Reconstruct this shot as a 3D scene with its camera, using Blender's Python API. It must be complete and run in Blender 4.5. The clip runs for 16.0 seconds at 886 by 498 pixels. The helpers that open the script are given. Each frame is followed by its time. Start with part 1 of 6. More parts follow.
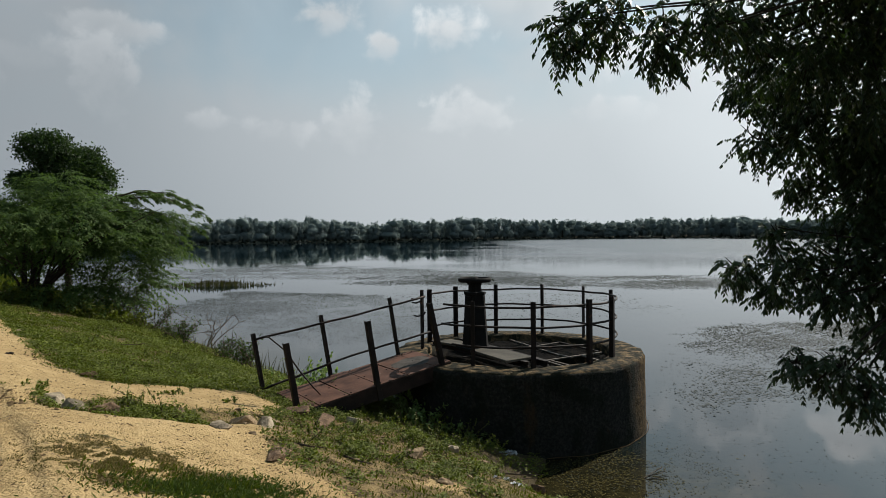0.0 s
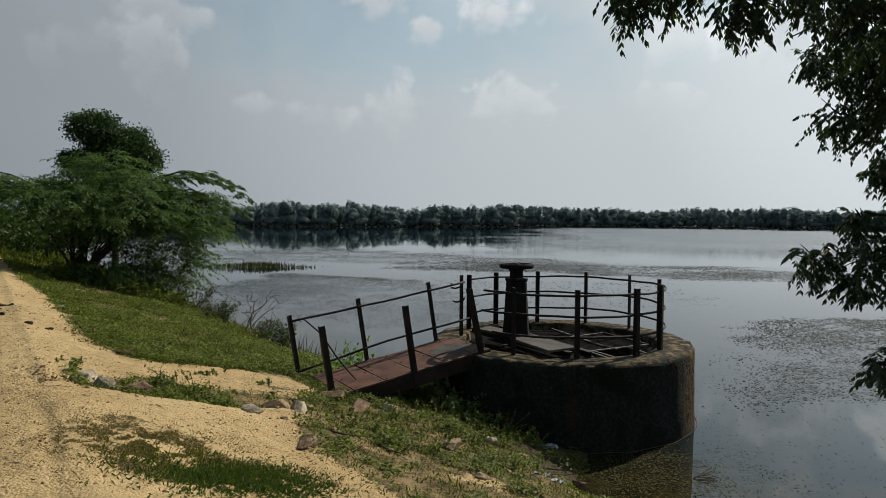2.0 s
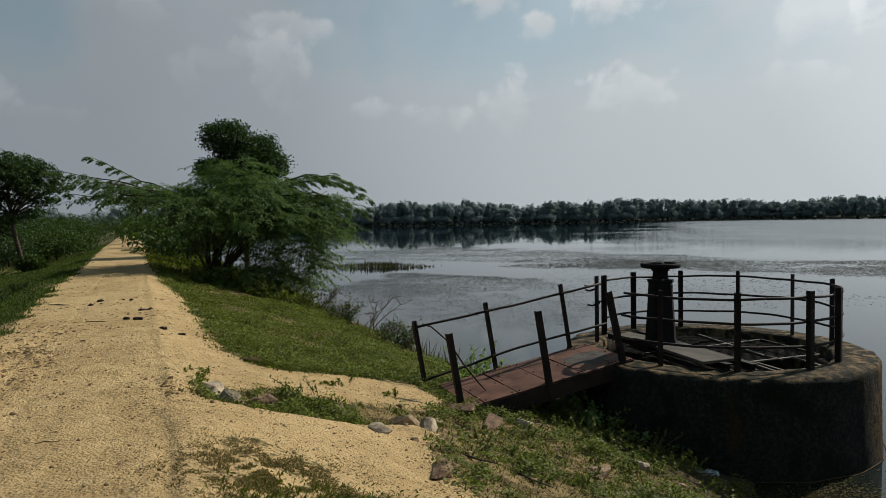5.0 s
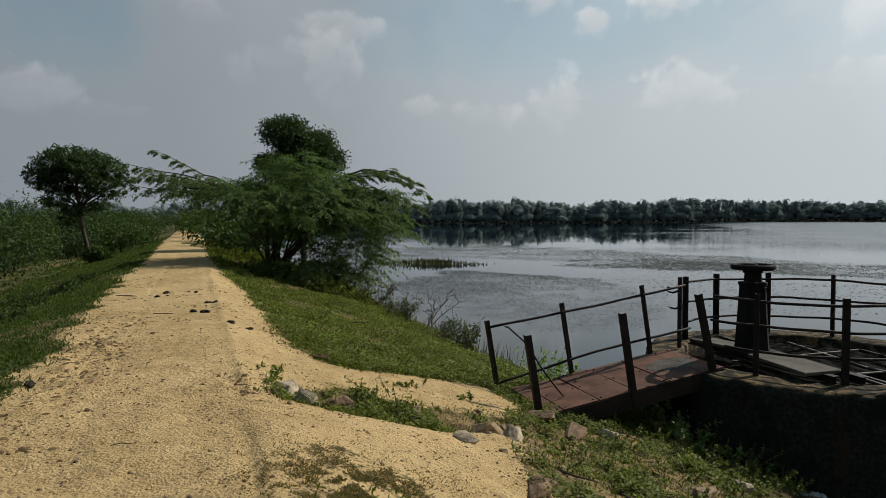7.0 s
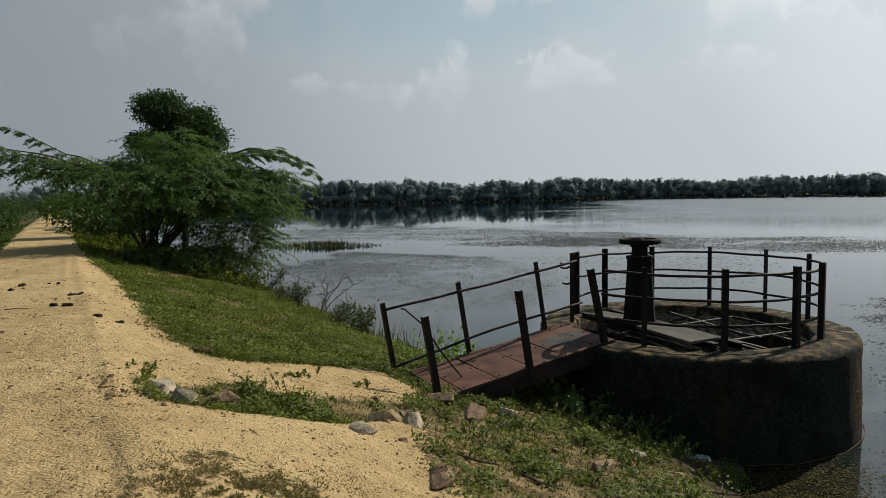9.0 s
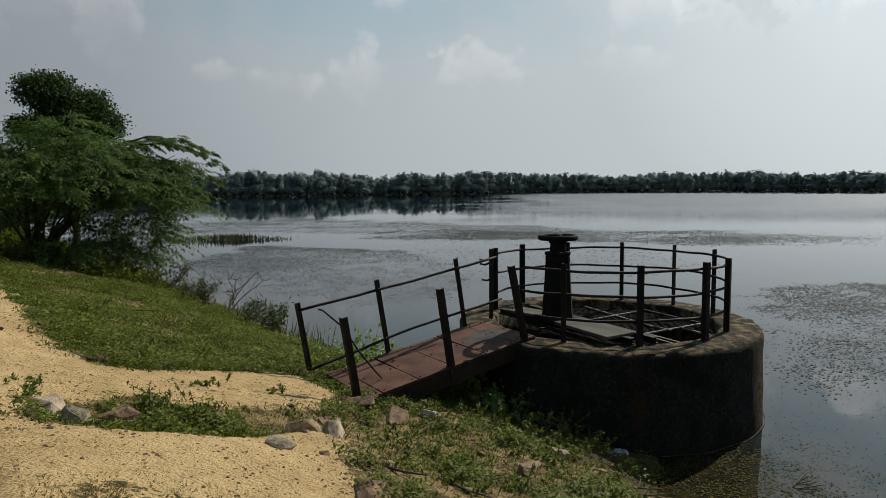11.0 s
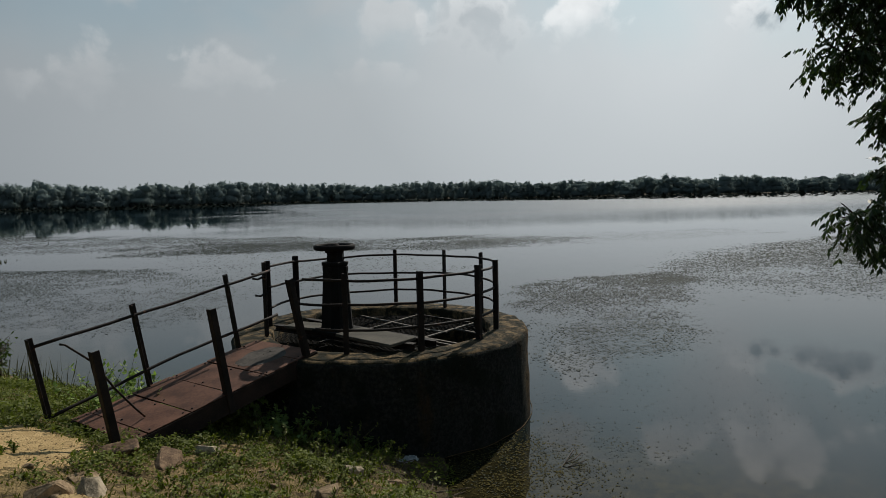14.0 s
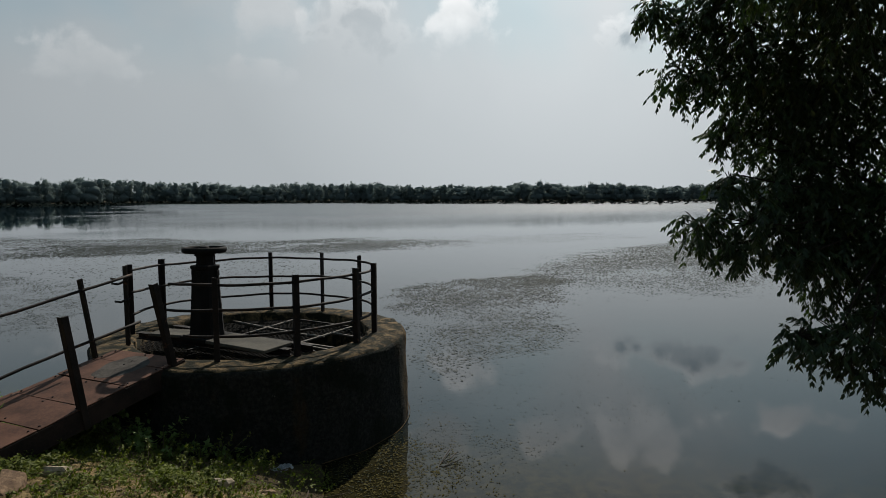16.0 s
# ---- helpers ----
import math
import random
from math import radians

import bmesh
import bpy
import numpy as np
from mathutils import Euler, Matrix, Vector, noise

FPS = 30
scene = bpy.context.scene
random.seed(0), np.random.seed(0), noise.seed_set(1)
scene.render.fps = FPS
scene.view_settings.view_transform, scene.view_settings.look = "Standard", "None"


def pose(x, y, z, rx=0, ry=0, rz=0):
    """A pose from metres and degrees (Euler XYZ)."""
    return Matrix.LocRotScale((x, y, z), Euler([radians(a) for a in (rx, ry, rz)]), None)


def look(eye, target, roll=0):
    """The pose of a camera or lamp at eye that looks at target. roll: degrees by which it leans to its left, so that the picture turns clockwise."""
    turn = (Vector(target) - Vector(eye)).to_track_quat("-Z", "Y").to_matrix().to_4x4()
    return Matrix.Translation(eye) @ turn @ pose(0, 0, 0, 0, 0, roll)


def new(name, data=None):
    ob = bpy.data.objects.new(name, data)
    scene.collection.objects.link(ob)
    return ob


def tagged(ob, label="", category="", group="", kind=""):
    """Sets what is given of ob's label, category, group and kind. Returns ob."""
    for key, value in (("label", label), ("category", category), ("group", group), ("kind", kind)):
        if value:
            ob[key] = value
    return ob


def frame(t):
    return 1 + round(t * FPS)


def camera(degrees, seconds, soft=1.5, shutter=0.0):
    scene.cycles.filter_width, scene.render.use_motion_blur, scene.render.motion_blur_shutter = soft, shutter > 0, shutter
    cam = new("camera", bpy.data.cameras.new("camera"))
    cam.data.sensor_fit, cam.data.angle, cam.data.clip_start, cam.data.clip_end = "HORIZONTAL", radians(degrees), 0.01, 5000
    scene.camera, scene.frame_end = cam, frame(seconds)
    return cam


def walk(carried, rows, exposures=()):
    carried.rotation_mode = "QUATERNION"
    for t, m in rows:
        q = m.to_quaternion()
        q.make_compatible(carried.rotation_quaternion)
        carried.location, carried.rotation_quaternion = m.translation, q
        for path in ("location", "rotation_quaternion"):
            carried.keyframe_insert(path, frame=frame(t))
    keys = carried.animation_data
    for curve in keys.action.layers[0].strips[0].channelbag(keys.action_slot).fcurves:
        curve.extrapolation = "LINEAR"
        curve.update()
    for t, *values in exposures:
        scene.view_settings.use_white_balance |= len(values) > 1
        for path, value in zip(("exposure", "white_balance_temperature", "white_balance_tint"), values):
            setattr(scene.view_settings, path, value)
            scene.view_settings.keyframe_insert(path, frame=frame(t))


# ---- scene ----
cam = camera(68.6, 16.0, 0.5)
PATH = [
    (0, (0.239, -0.043, 1.728), (0.176, 1.956, 1.685), -0.7),
    (0.5, (0.241, 0.027, 1.718), (0.143, 2.023, 1.654), -1.3),
    (1, (0.242, 0.142, 1.713), (0.125, 2.137, 1.645), -1.7),
    (1.5, (0.229, 0.202, 1.699), (0.07, 2.194, 1.598), -0.1),
    (2, (0.207, 0.272, 1.686), (0.022, 2.261, 1.601), 0.3),
    (2.5, (0.151, 0.419, 1.709), (-0.069, 2.407, 1.688), -1.1),
    (3, (0.072, 0.529, 1.713), (-0.134, 2.516, 1.616), -1.6),
    (3.5, (0.043, 0.627, 1.688), (-0.177, 2.611, 1.566), -2.1),
    (4, (0.02, 0.767, 1.697), (-0.269, 2.744, 1.607), -1.6),
    (4.5, (-0.014, 0.839, 1.697), (-0.462, 2.786, 1.599), -1.3),
    (5, (-0.083, 0.896, 1.693), (-0.616, 2.822, 1.603), -1.1),
    (5.2, (-0.123, 0.932, 1.686), (-0.695, 2.847, 1.613), -1.0),
    (7.3, (-0.52, 1.282, 1.647), (-1.195, 3.162, 1.551), -0.4),
    (7.5, (-0.507, 1.351, 1.637), (-1.177, 3.233, 1.544), -0.4),
    (8, (-0.51, 1.388, 1.61), (-1.161, 3.272, 1.44), -0.9),
    (8.5, (-0.562, 1.406, 1.615), (-1.118, 3.32, 1.443), -0.3),
    (9, (-0.586, 1.45, 1.63), (-0.945, 3.411, 1.472), -1.1),
    (9.5, (-0.648, 1.476, 1.637), (-0.832, 3.461, 1.474), -1.7),
    (12, (-0.736, 1.807, 1.671), (-0.765, 3.798, 1.481), -0.3),
    (12.5, (-0.776, 1.853, 1.648), (-0.648, 3.843, 1.497), -1.7),
    (13, (-0.815, 1.888, 1.642), (-0.487, 3.855, 1.486), -2.6),
    (13.5, (-0.87, 1.912, 1.645), (-0.357, 3.837, 1.473), -2.1),
    (14, (-0.875, 1.927, 1.642), (-0.246, 3.819, 1.477), -1.3),
    (14.5, (-0.874, 1.911, 1.648), (-0.108, 3.753, 1.497), -0.7),
    (15, (-0.868, 1.882, 1.655), (0.037, 3.661, 1.518), 0.1),
    (15.5, (-0.857, 1.882, 1.649), (0.088, 3.638, 1.499), -0.1),
    (16, (-0.846, 1.902, 1.645), (0.117, 3.648, 1.484), -0.3),
]
EXPOSURES = [(0.0, 0.26), (2.5, 0.11), (3.5, 0.05), (4.5, 0.07), (6.5, 0.13), (9.0, 0.17), (12.0, -0.02), (13.0, -0.15), (14.5, -0.24), (16.0, -0.21)]
walk(cam, [(t, look(eye, target, roll)) for t, eye, target, roll in PATH], EXPOSURES)

# ---- light ----
SUN_AZ, SUN_EL = 42.0, 41.0  # degrees right of +y, above the horizon


def direction(az, el):
    a, e = radians(az), radians(el)
    return Vector((math.sin(a) * math.cos(e), math.cos(a) * math.cos(e), math.sin(e)))


sun = new("sun", bpy.data.lights.new("sun", "SUN"))
sun.data.energy, sun.data.angle, sun.data.color = 4.7, radians(0.6), (1.0, 0.93, 0.82)
sun.matrix_world = look((0, 0, 60), Vector((0, 0, 60)) - direction(SUN_AZ, SUN_EL))


class Nodes:
    """A thin hand on a node tree."""

    def __init__(self, tree):
        self.tree = tree
        tree.nodes.clear()

    def add(self, kind, ins=(), op="", clamp=False, blend="", ease=""):
        n = self.tree.nodes.new(kind)
        if op:
            n.operation = op
        if clamp:
            n.use_clamp = True
        if blend:
            n.data_type, n.blend_type = "RGBA", blend
        if ease:
            n.interpolation_type = ease
        for key, value in dict(ins).items():
            if isinstance(value, bpy.types.NodeSocket):
                self.tree.links.new(value, n.inputs[key])
            else:
                n.inputs[key].default_value = value
        return n

    def math(self, op, a, b=0.0, c=0.0, clamp=False):
        return self.add("ShaderNodeMath", {0: a, 1: b, 2: c}, op=op, clamp=clamp).outputs[0]

    def mix(self, fac, a, b, blend="MIX"):
        return self.add("ShaderNodeMix", {0: fac, 6: a, 7: b}, blend=blend).outputs[2]

    def noise(self, vec, scale, detail=4.0, rough=0.55, distort=0.0):
        return self.add("ShaderNodeTexNoise", {"Vector": vec, "Scale": scale, "Detail": detail, "Roughness": rough, "Distortion": distort}).outputs[0]

    def ramp(self, fac, lo, hi):
        return self.add("ShaderNodeMapRange", {0: fac, 1: lo, 2: hi, 3: 0.0, 4: 1.0}, ease="SMOOTHSTEP").outputs[0]


def rgb(r, g, b):
    return (r, g, b, 1.0)


world = bpy.data.worlds.new("sky")
world.use_nodes = True
scene.world = world
wn = Nodes(world.node_tree)
way = wn.add("ShaderNodeTexCoord").outputs["Generated"]
sky = wn.add("ShaderNodeTexSky")
sky.sky_type, sky.sun_disc = "NISHITA", False
sky.sun_elevation, sky.sun_rotation = radians(SUN_EL), radians(SUN_AZ)
sky.dust_density, sky.air_density = 2.0, 1.3
parts3 = wn.add("ShaderNodeSeparateXYZ", {0: way})
height = parts3.outputs[2]
# heaped clouds: azimuth, elevation, half-width, half-height in degrees, weight, and how bright the body is under its lit edge
CLOUDS = [(-34, 13.5, 3.5, 1.8, 0.5, 0.4), (-28.5, 16.0, 3.8, 1.6, 0.75, 0.5), (-28.8, 12.2, 3.2, 3.4, 0.7, 0.5), (-36.8, 12.0, 1.8, 2.2, 0.45, 0.4), (-52, 9.6, 4.0, 2.0, 0.9, 0.5), (-46, 8.6, 3.0, 0.9, 0.35, 0.3), (-40, 16.5, 2.2, 1.4, 0.4, 0.3),
          (-21.5, 9.4, 2.4, 1.3, 0.6, 0.5), (-16, 9.0, 4.5, 1.3, 0.45, 0.5), (-9.3, 9.6, 3.8, 2.6, 0.75, 0.45), (0.6, 10.4, 4.9, 2.7, 0.9, 0.45), (-11.5, 18.3, 3.8, 1.9, 0.7, 0.6), (-0.8, 17.2, 4.6, 2.3, 0.95, 0.7), (-6.4, 16.2, 2.2, 1.5, 0.6, 0.5),
          (14.5, 14.6, 3.6, 3.0, 0.55, 0.5), (12, 10.5, 4.5, 1.4, 0.3, 0.4), (22.0, 14.3, 5.2, 3.6, 1.25, -0.25), (31.0, 14.8, 3.7, 2.4, 1.5, 0.5), (38.2, 20.6, 3.2, 2.2, 1.7, 0.4), (28.5, 20.5, 4.5, 3.0, 0.8, 0.2), (24, 18.8, 3.0, 4.0, 0.7, 0.5),
          (46.8, 19.8, 4.6, 3.4, 1.5, 0.6), (50, 13.2, 7.0, 2.4, 1.2, -0.8), (57.5, 17.0, 4.5, 1.6, 1.2, 0.5), (56, 22, 6, 2.4, 1.2, -0.9), (44, 27, 7, 3.5, 0.8, 0.4), (62, 27, 8, 4, 0.7, 0.3), (10, 27, 8, 4, 0.5, 0.4), (-22, 26, 9, 4, 0.5, 0.4)]
flat_way = wn.math("ARCTAN2", parts3.outputs[0], parts3.outputs[1])
az_deg = wn.math("MULTIPLY", flat_way, 180.0 / math.pi)
el_deg = wn.math("MULTIPLY", wn.math("ARCSINE", height), 180.0 / math.pi)
billows = wn.noise(way, 17.0, 7.0, 0.56, 0.25)
lobes = wn.add("ShaderNodeTexVoronoi", {"Vector": way, "Scale": 38.0}).outputs["Distance"]
broad = wn.noise(way, 7.0, 3.0, 0.5)
rough_edge = wn.math("ADD", wn.math("MULTIPLY", wn.math("SUBTRACT", billows, 0.5), 4.6), wn.math("ADD", wn.math("MULTIPLY", wn.math("SUBTRACT", 0.42, lobes), 0.9), wn.math("MULTIPLY", wn.math("SUBTRACT", broad, 0.5), 2.2)))
gain, cover = 0.0, 0.0
for az, el, wide, tall, weight, under in CLOUDS:
    da = wn.math("DIVIDE", wn.math("SUBTRACT", az_deg, az), wide)
    de = wn.math("DIVIDE", wn.math("SUBTRACT", el_deg, el), tall)
    out = wn.math("SQRT", wn.math("ADD", wn.math("MULTIPLY", da, da), wn.math("MULTIPLY", de, de)))
    field = wn.math("SUBTRACT", wn.math("ADD", 1.0, wn.math("MULTIPLY", rough_edge, 0.55)), out)
    there = wn.math("MULTIPLY", wn.ramp(field, 0.0, 0.7), wn.ramp(de, -1.6, 0.4))
    value = wn.math("MULTIPLY", wn.math("ADD", under, wn.math("MULTIPLY", wn.ramp(wn.math("ADD", field, wn.math("MULTIPLY", de, -0.35)), 0.75, 0.02), 1.0 - under)), weight)
    cover = wn.math("MAXIMUM", cover, there)
    gain = wn.math("ADD", wn.math("MULTIPLY", wn.math("SUBTRACT", 1.0, there), gain), wn.math("MULTIPLY", there, value))
# haze that whitens towards the sun and the horizon, with blue-green gaps higher up
toward = wn.add("ShaderNodeVectorMath", {0: way, 1: direction(SUN_AZ, 24)}, op="DOT_PRODUCT").outputs["Value"]
haze_ramp = wn.add("ShaderNodeValToRGB", {0: wn.add("ShaderNodeMapRange", {0: toward, 1: -0.2, 2: 1.0}).outputs[0]})
stops = haze_ramp.color_ramp.elements
stops[0].position, stops[0].color = 0.0, rgb(0.215, 0.245, 0.272)
stops[1].position, stops[1].color = 1.0, rgb(0.775, 0.826, 0.855)
for place, tone in ((0.30, (0.245, 0.275, 0.300)), (0.46, (0.288, 0.321, 0.347)), (0.66, (0.405, 0.442, 0.468)), (0.86, (0.482, 0.524, 0.550)), (0.94, (0.615, 0.662, 0.690))):
    stops.new(place).color = rgb(*tone)
dim = wn.mix(wn.ramp(height, 0.36, 0.60), rgb(1, 1, 1), rgb(0.44, 0.62, 0.72))
grey = wn.mix(1.0, haze_ramp.outputs[0], dim, "MULTIPLY")
veil = wn.noise(way, 3.4, 4.0, 0.5, 0.4)
gap = wn.math("MULTIPLY", wn.math("MULTIPLY", wn.ramp(height, 0.14, 0.27), wn.ramp(veil, 0.62, 0.40)), wn.math("SUBTRACT", 1.0, wn.math("MULTIPLY", wn.ramp(height, 0.42, 0.60), 0.5)))
blue = wn.mix(1.0, sky.outputs[0], rgb(0.052, 0.059, 0.061), "MULTIPLY")
blue = wn.mix(0.35, wn.mix(1.0, grey, rgb(0.88, 1.03, 1.08), "MULTIPLY"), blue)
base = wn.mix(wn.math("MULTIPLY", wn.math("MULTIPLY", gap, 0.85), wn.math("SUBTRACT", 1.0, cover)), grey, blue)
heaps = wn.math("ADD", 0.85, wn.math("ADD", wn.math("MULTIPLY", wn.math("SUBTRACT", billows, 0.5), 2.6), wn.math("MULTIPLY", wn.math("SUBTRACT", 0.42, lobes), 0.5)))
gain = wn.math("MULTIPLY", gain, heaps)
patchy = wn.math("MULTIPLY", wn.math("SUBTRACT", wn.noise(way, 5.0, 5.0, 0.5, 0.3), 0.5), wn.math("ADD", wn.math("MULTIPLY", wn.ramp(height, 0.05, 0.2), 0.4), wn.math("MULTIPLY", wn.ramp(height, 0.25, 0.34), 1.3)))
gain = wn.math("ADD", gain, patchy)
lift = wn.add("ShaderNodeCombineXYZ", {0: wn.math("ADD", 1.0, wn.math("MULTIPLY", gain, 0.42)), 1: wn.math("ADD", 1.0, wn.math("MULTIPLY", gain, 0.365)), 2: wn.math("ADD", 1.0, wn.math("MULTIPLY", gain, 0.33))})
full = wn.mix(1.0, base, lift.outputs[0], "MULTIPLY")
wn.add("ShaderNodeOutputWorld", {0: wn.add("ShaderNodeBackground", {0: full, 1: 1.0}).outputs[0]})

# ---- materials ----


def material(name):
    m = bpy.data.materials.new(name)
    m.use_nodes = True
    return m, Nodes(m.node_tree)


def finish(n, shader):
    n.add("ShaderNodeOutputMaterial", {0: shader})


def surface(name, dark, light, big=1.5, small=30.0, rough=0.8, metal=0.0, bump=0.4, depth=0.01, spots=None, spot_scale=3.0, spot_cut=(0.55, 0.7), vary=0.0):
    """Two scales of colour, a third colour in stains, and fine relief."""
    m, n = material(name)
    co = n.add("ShaderNodeTexCoord").outputs["Object"]
    a, b = n.noise(co, big, 5.0), n.noise(co, small, 6.0, 0.65)
    fac = n.ramp(n.math("ADD", n.math("MULTIPLY", a, 0.6), n.math("MULTIPLY", b, 0.4)), 0.36, 0.64)
    col = n.mix(fac, rgb(*dark), rgb(*light))
    if spots:
        col = n.mix(n.ramp(n.noise(co, spot_scale, 6.0, 0.6, 0.3), *spot_cut), col, rgb(*spots))
    if vary:
        rnd = n.add("ShaderNodeObjectInfo").outputs["Random"]
        col = n.mix(1.0, col, n.mix(rnd, rgb(1 - vary, 1 - vary, 1 - vary), rgb(1 + vary, 1 + vary, 1 + vary)), "MULTIPLY")
    relief = n.add("ShaderNodeBump", {"Strength": bump, "Distance": depth, "Height": n.math("ADD", a, n.math("MULTIPLY", b, 0.6))})
    gloss = n.math("ADD", n.math("MULTIPLY", b, 0.2), rough - 0.1, clamp=True)
    p = n.add("ShaderNodeBsdfPrincipled", {"Base Color": col, "Roughness": gloss, "Metallic": metal, "Specular IOR Level": 0.15 + metal, "Normal": relief.outputs[0]})
    finish(n, p.outputs[0])
    return m


def foliage(name, dark, light, shine=0.35, rough=0.45, through_it=0.3, glow=(1.25, 1.5, 0.6)):
    """Leaves: varied leaf by leaf, letting some light through."""
    m, n = material(name)
    geo = n.add("ShaderNodeNewGeometry")
    co = n.add("ShaderNodeTexCoord").outputs["Object"]
    fac = n.math("ADD", n.math("MULTIPLY", geo.outputs["Random Per Island"], 0.6), n.math("MULTIPLY", n.noise(co, 0.9, 3.0), 0.45))
    col = n.mix(fac, rgb(*dark), rgb(*light))
    p = n.add("ShaderNodeBsdfPrincipled", {"Base Color": col, "Roughness": rough, "Specular IOR Level": shine})
    tr = n.add("ShaderNodeBsdfTranslucent", {"Color": n.mix(1.0, col, rgb(*glow), "MULTIPLY")})
    finish(n, n.add("ShaderNodeMixShader", {0: through_it, 1: p.outputs[0], 2: tr.outputs[0]}).outputs[0])
    return m


RUST = surface("rusted_iron", (0.006, 0.005, 0.005), (0.024, 0.017, 0.014), 5.0, 60.0, 0.7, 0.05, 0.4, 0.003, (0.10, 0.047, 0.028), 9.0, (0.6, 0.74))
CAST = surface("dark_cast_iron", (0.003, 0.003, 0.003), (0.009, 0.0085, 0.0085), 4.0, 50.0, 0.8, 0.0, 0.4, 0.003, (0.022, 0.014, 0.010), 7.0, (0.62, 0.78))
DECK = surface("rusty_red_deck", (0.054, 0.026, 0.018), (0.132, 0.064, 0.043), 3.0, 45.0, 0.75, 0.0, 0.4, 0.003, (0.22, 0.165, 0.125), 5.0, (0.62, 0.76), 0.12)
PALE = surface("worn_rail_paint", (0.055, 0.043, 0.035), (0.156, 0.133, 0.113), 6.0, 60.0, 0.7, 0.1, 0.3, 0.002)
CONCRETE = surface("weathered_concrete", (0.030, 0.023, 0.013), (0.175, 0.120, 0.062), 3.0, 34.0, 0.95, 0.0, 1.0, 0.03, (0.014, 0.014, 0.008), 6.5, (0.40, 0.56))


def wall_material():
    m, n = material("mossy_shaded_concrete")
    co = n.add("ShaderNodeTexCoord").outputs["Object"]
    tall = n.add("ShaderNodeMapping", {0: co, 3: (1.0, 1.0, 0.35)}).outputs[0]
    fine, broad = n.noise(co, 24.0, 6.0, 0.7), n.noise(co, 2.2, 5.0, 0.6)
    # besides moss, the near-black base carries the shade of the unlit side
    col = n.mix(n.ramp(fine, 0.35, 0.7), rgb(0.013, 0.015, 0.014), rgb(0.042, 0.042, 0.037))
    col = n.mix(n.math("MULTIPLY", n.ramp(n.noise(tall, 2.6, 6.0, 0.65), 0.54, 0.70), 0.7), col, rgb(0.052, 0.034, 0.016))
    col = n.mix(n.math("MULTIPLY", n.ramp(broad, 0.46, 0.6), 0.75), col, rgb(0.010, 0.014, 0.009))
    # brown stain on the east flank, with the sun's lightening put into its colour
    lit_east = n.ramp(n.math("ADD", n.add("ShaderNodeSeparateXYZ", {0: co}).outputs[0], n.math("MULTIPLY", n.noise(tall, 3.0, 5.0, 0.65), 0.9)), 1.95, 2.45)
    col = n.mix(n.math("MULTIPLY", lit_east, 0.8), col, n.mix(n.ramp(n.noise(co, 12.0, 6.0, 0.7), 0.35, 0.65), rgb(0.045, 0.028, 0.011), rgb(0.165, 0.105, 0.045)))
    col = n.mix(n.ramp(n.noise(co, 9.0, 5.0, 0.7), 0.68, 0.72), col, rgb(0.12, 0.115, 0.10))
    relief = n.add("ShaderNodeBump", {"Strength": 1.0, "Distance": 0.05, "Height": n.math("ADD", fine, broad)})
    p = n.add("ShaderNodeBsdfPrincipled", {"Base Color": col, "Roughness": 0.95, "Specular IOR Level": 0.1, "Normal": relief.outputs[0]})
    finish(n, p.outputs[0])
    return m


WALL = wall_material()
CHANNEL = surface("rusty_channel", (0.012, 0.009, 0.008), (0.034, 0.022, 0.018), 4.0, 50.0, 0.75, 0.0, 0.4, 0.003)
SLAB = surface("grey_stone_slab", (0.045, 0.042, 0.036), (0.095, 0.087, 0.072), 3.0, 50.0, 0.85, 0.0, 0.4, 0.006)
ROCK = surface("sandstone_rock", (0.115, 0.078, 0.046), (0.345, 0.250, 0.155), 5.0, 28.0, 0.9, 0.0, 0.9, 0.02, (0.06, 0.045, 0.028), 6.0, (0.54, 0.70), 0.35)
PALEROCK = surface("pale_grey_rock", (0.150, 0.120, 0.084), (0.43, 0.355, 0.255), 5.0, 28.0, 0.9, 0.0, 0.9, 0.02, (0.09, 0.07, 0.05), 7.0, (0.58, 0.72), 0.2)
REDROCK = surface("reddish_rock", (0.080, 0.050, 0.033), (0.270, 0.180, 0.112), 5.0, 28.0, 0.9, 0.0, 0.9, 0.02, (0.05, 0.038, 0.028), 6.0, (0.52, 0.66), 0.25)
BARK = surface("grey_brown_bark", (0.022, 0.017, 0.013), (0.075, 0.058, 0.042), 4.0, 40.0, 0.9, 0.0, 0.8, 0.02)
DARKBARK = surface("dark_neem_bark", (0.010, 0.009, 0.008), (0.030, 0.025, 0.020), 4.0, 40.0, 0.9, 0.0, 0.8, 0.02)
TWIG = surface("dry_twig", (0.055, 0.039, 0.027), (0.133, 0.101, 0.078), 6.0, 50.0, 0.9, 0.0, 0.3, 0.004)
CLOD = surface("dark_earth_clod", (0.045, 0.028, 0.013), (0.15, 0.098, 0.046), 9.0, 60.0, 0.95, 0.0, 0.6, 0.006)
DUNG = surface("dried_dung", (0.010, 0.008, 0.006), (0.036, 0.027, 0.020), 9.0, 60.0, 0.95, 0.0, 0.8, 0.01)
NEEM = foliage("neem_leaf", (0.009, 0.019, 0.009), (0.036, 0.062, 0.020), 0.35, 0.45, 0.24)
FEATHER = foliage("feathery_leaf", (0.030, 0.056, 0.016), (0.110, 0.165, 0.050), 0.12, 0.6, 0.42, (1.2, 1.35, 0.8))
BROAD = foliage("dark_broad_leaf", (0.013, 0.027, 0.011), (0.050, 0.080, 0.030), 0.15, 0.55)
SCRUB = foliage("scrub_leaf", (0.016, 0.030, 0.008), (0.056, 0.086, 0.020), 0.12, 0.6)
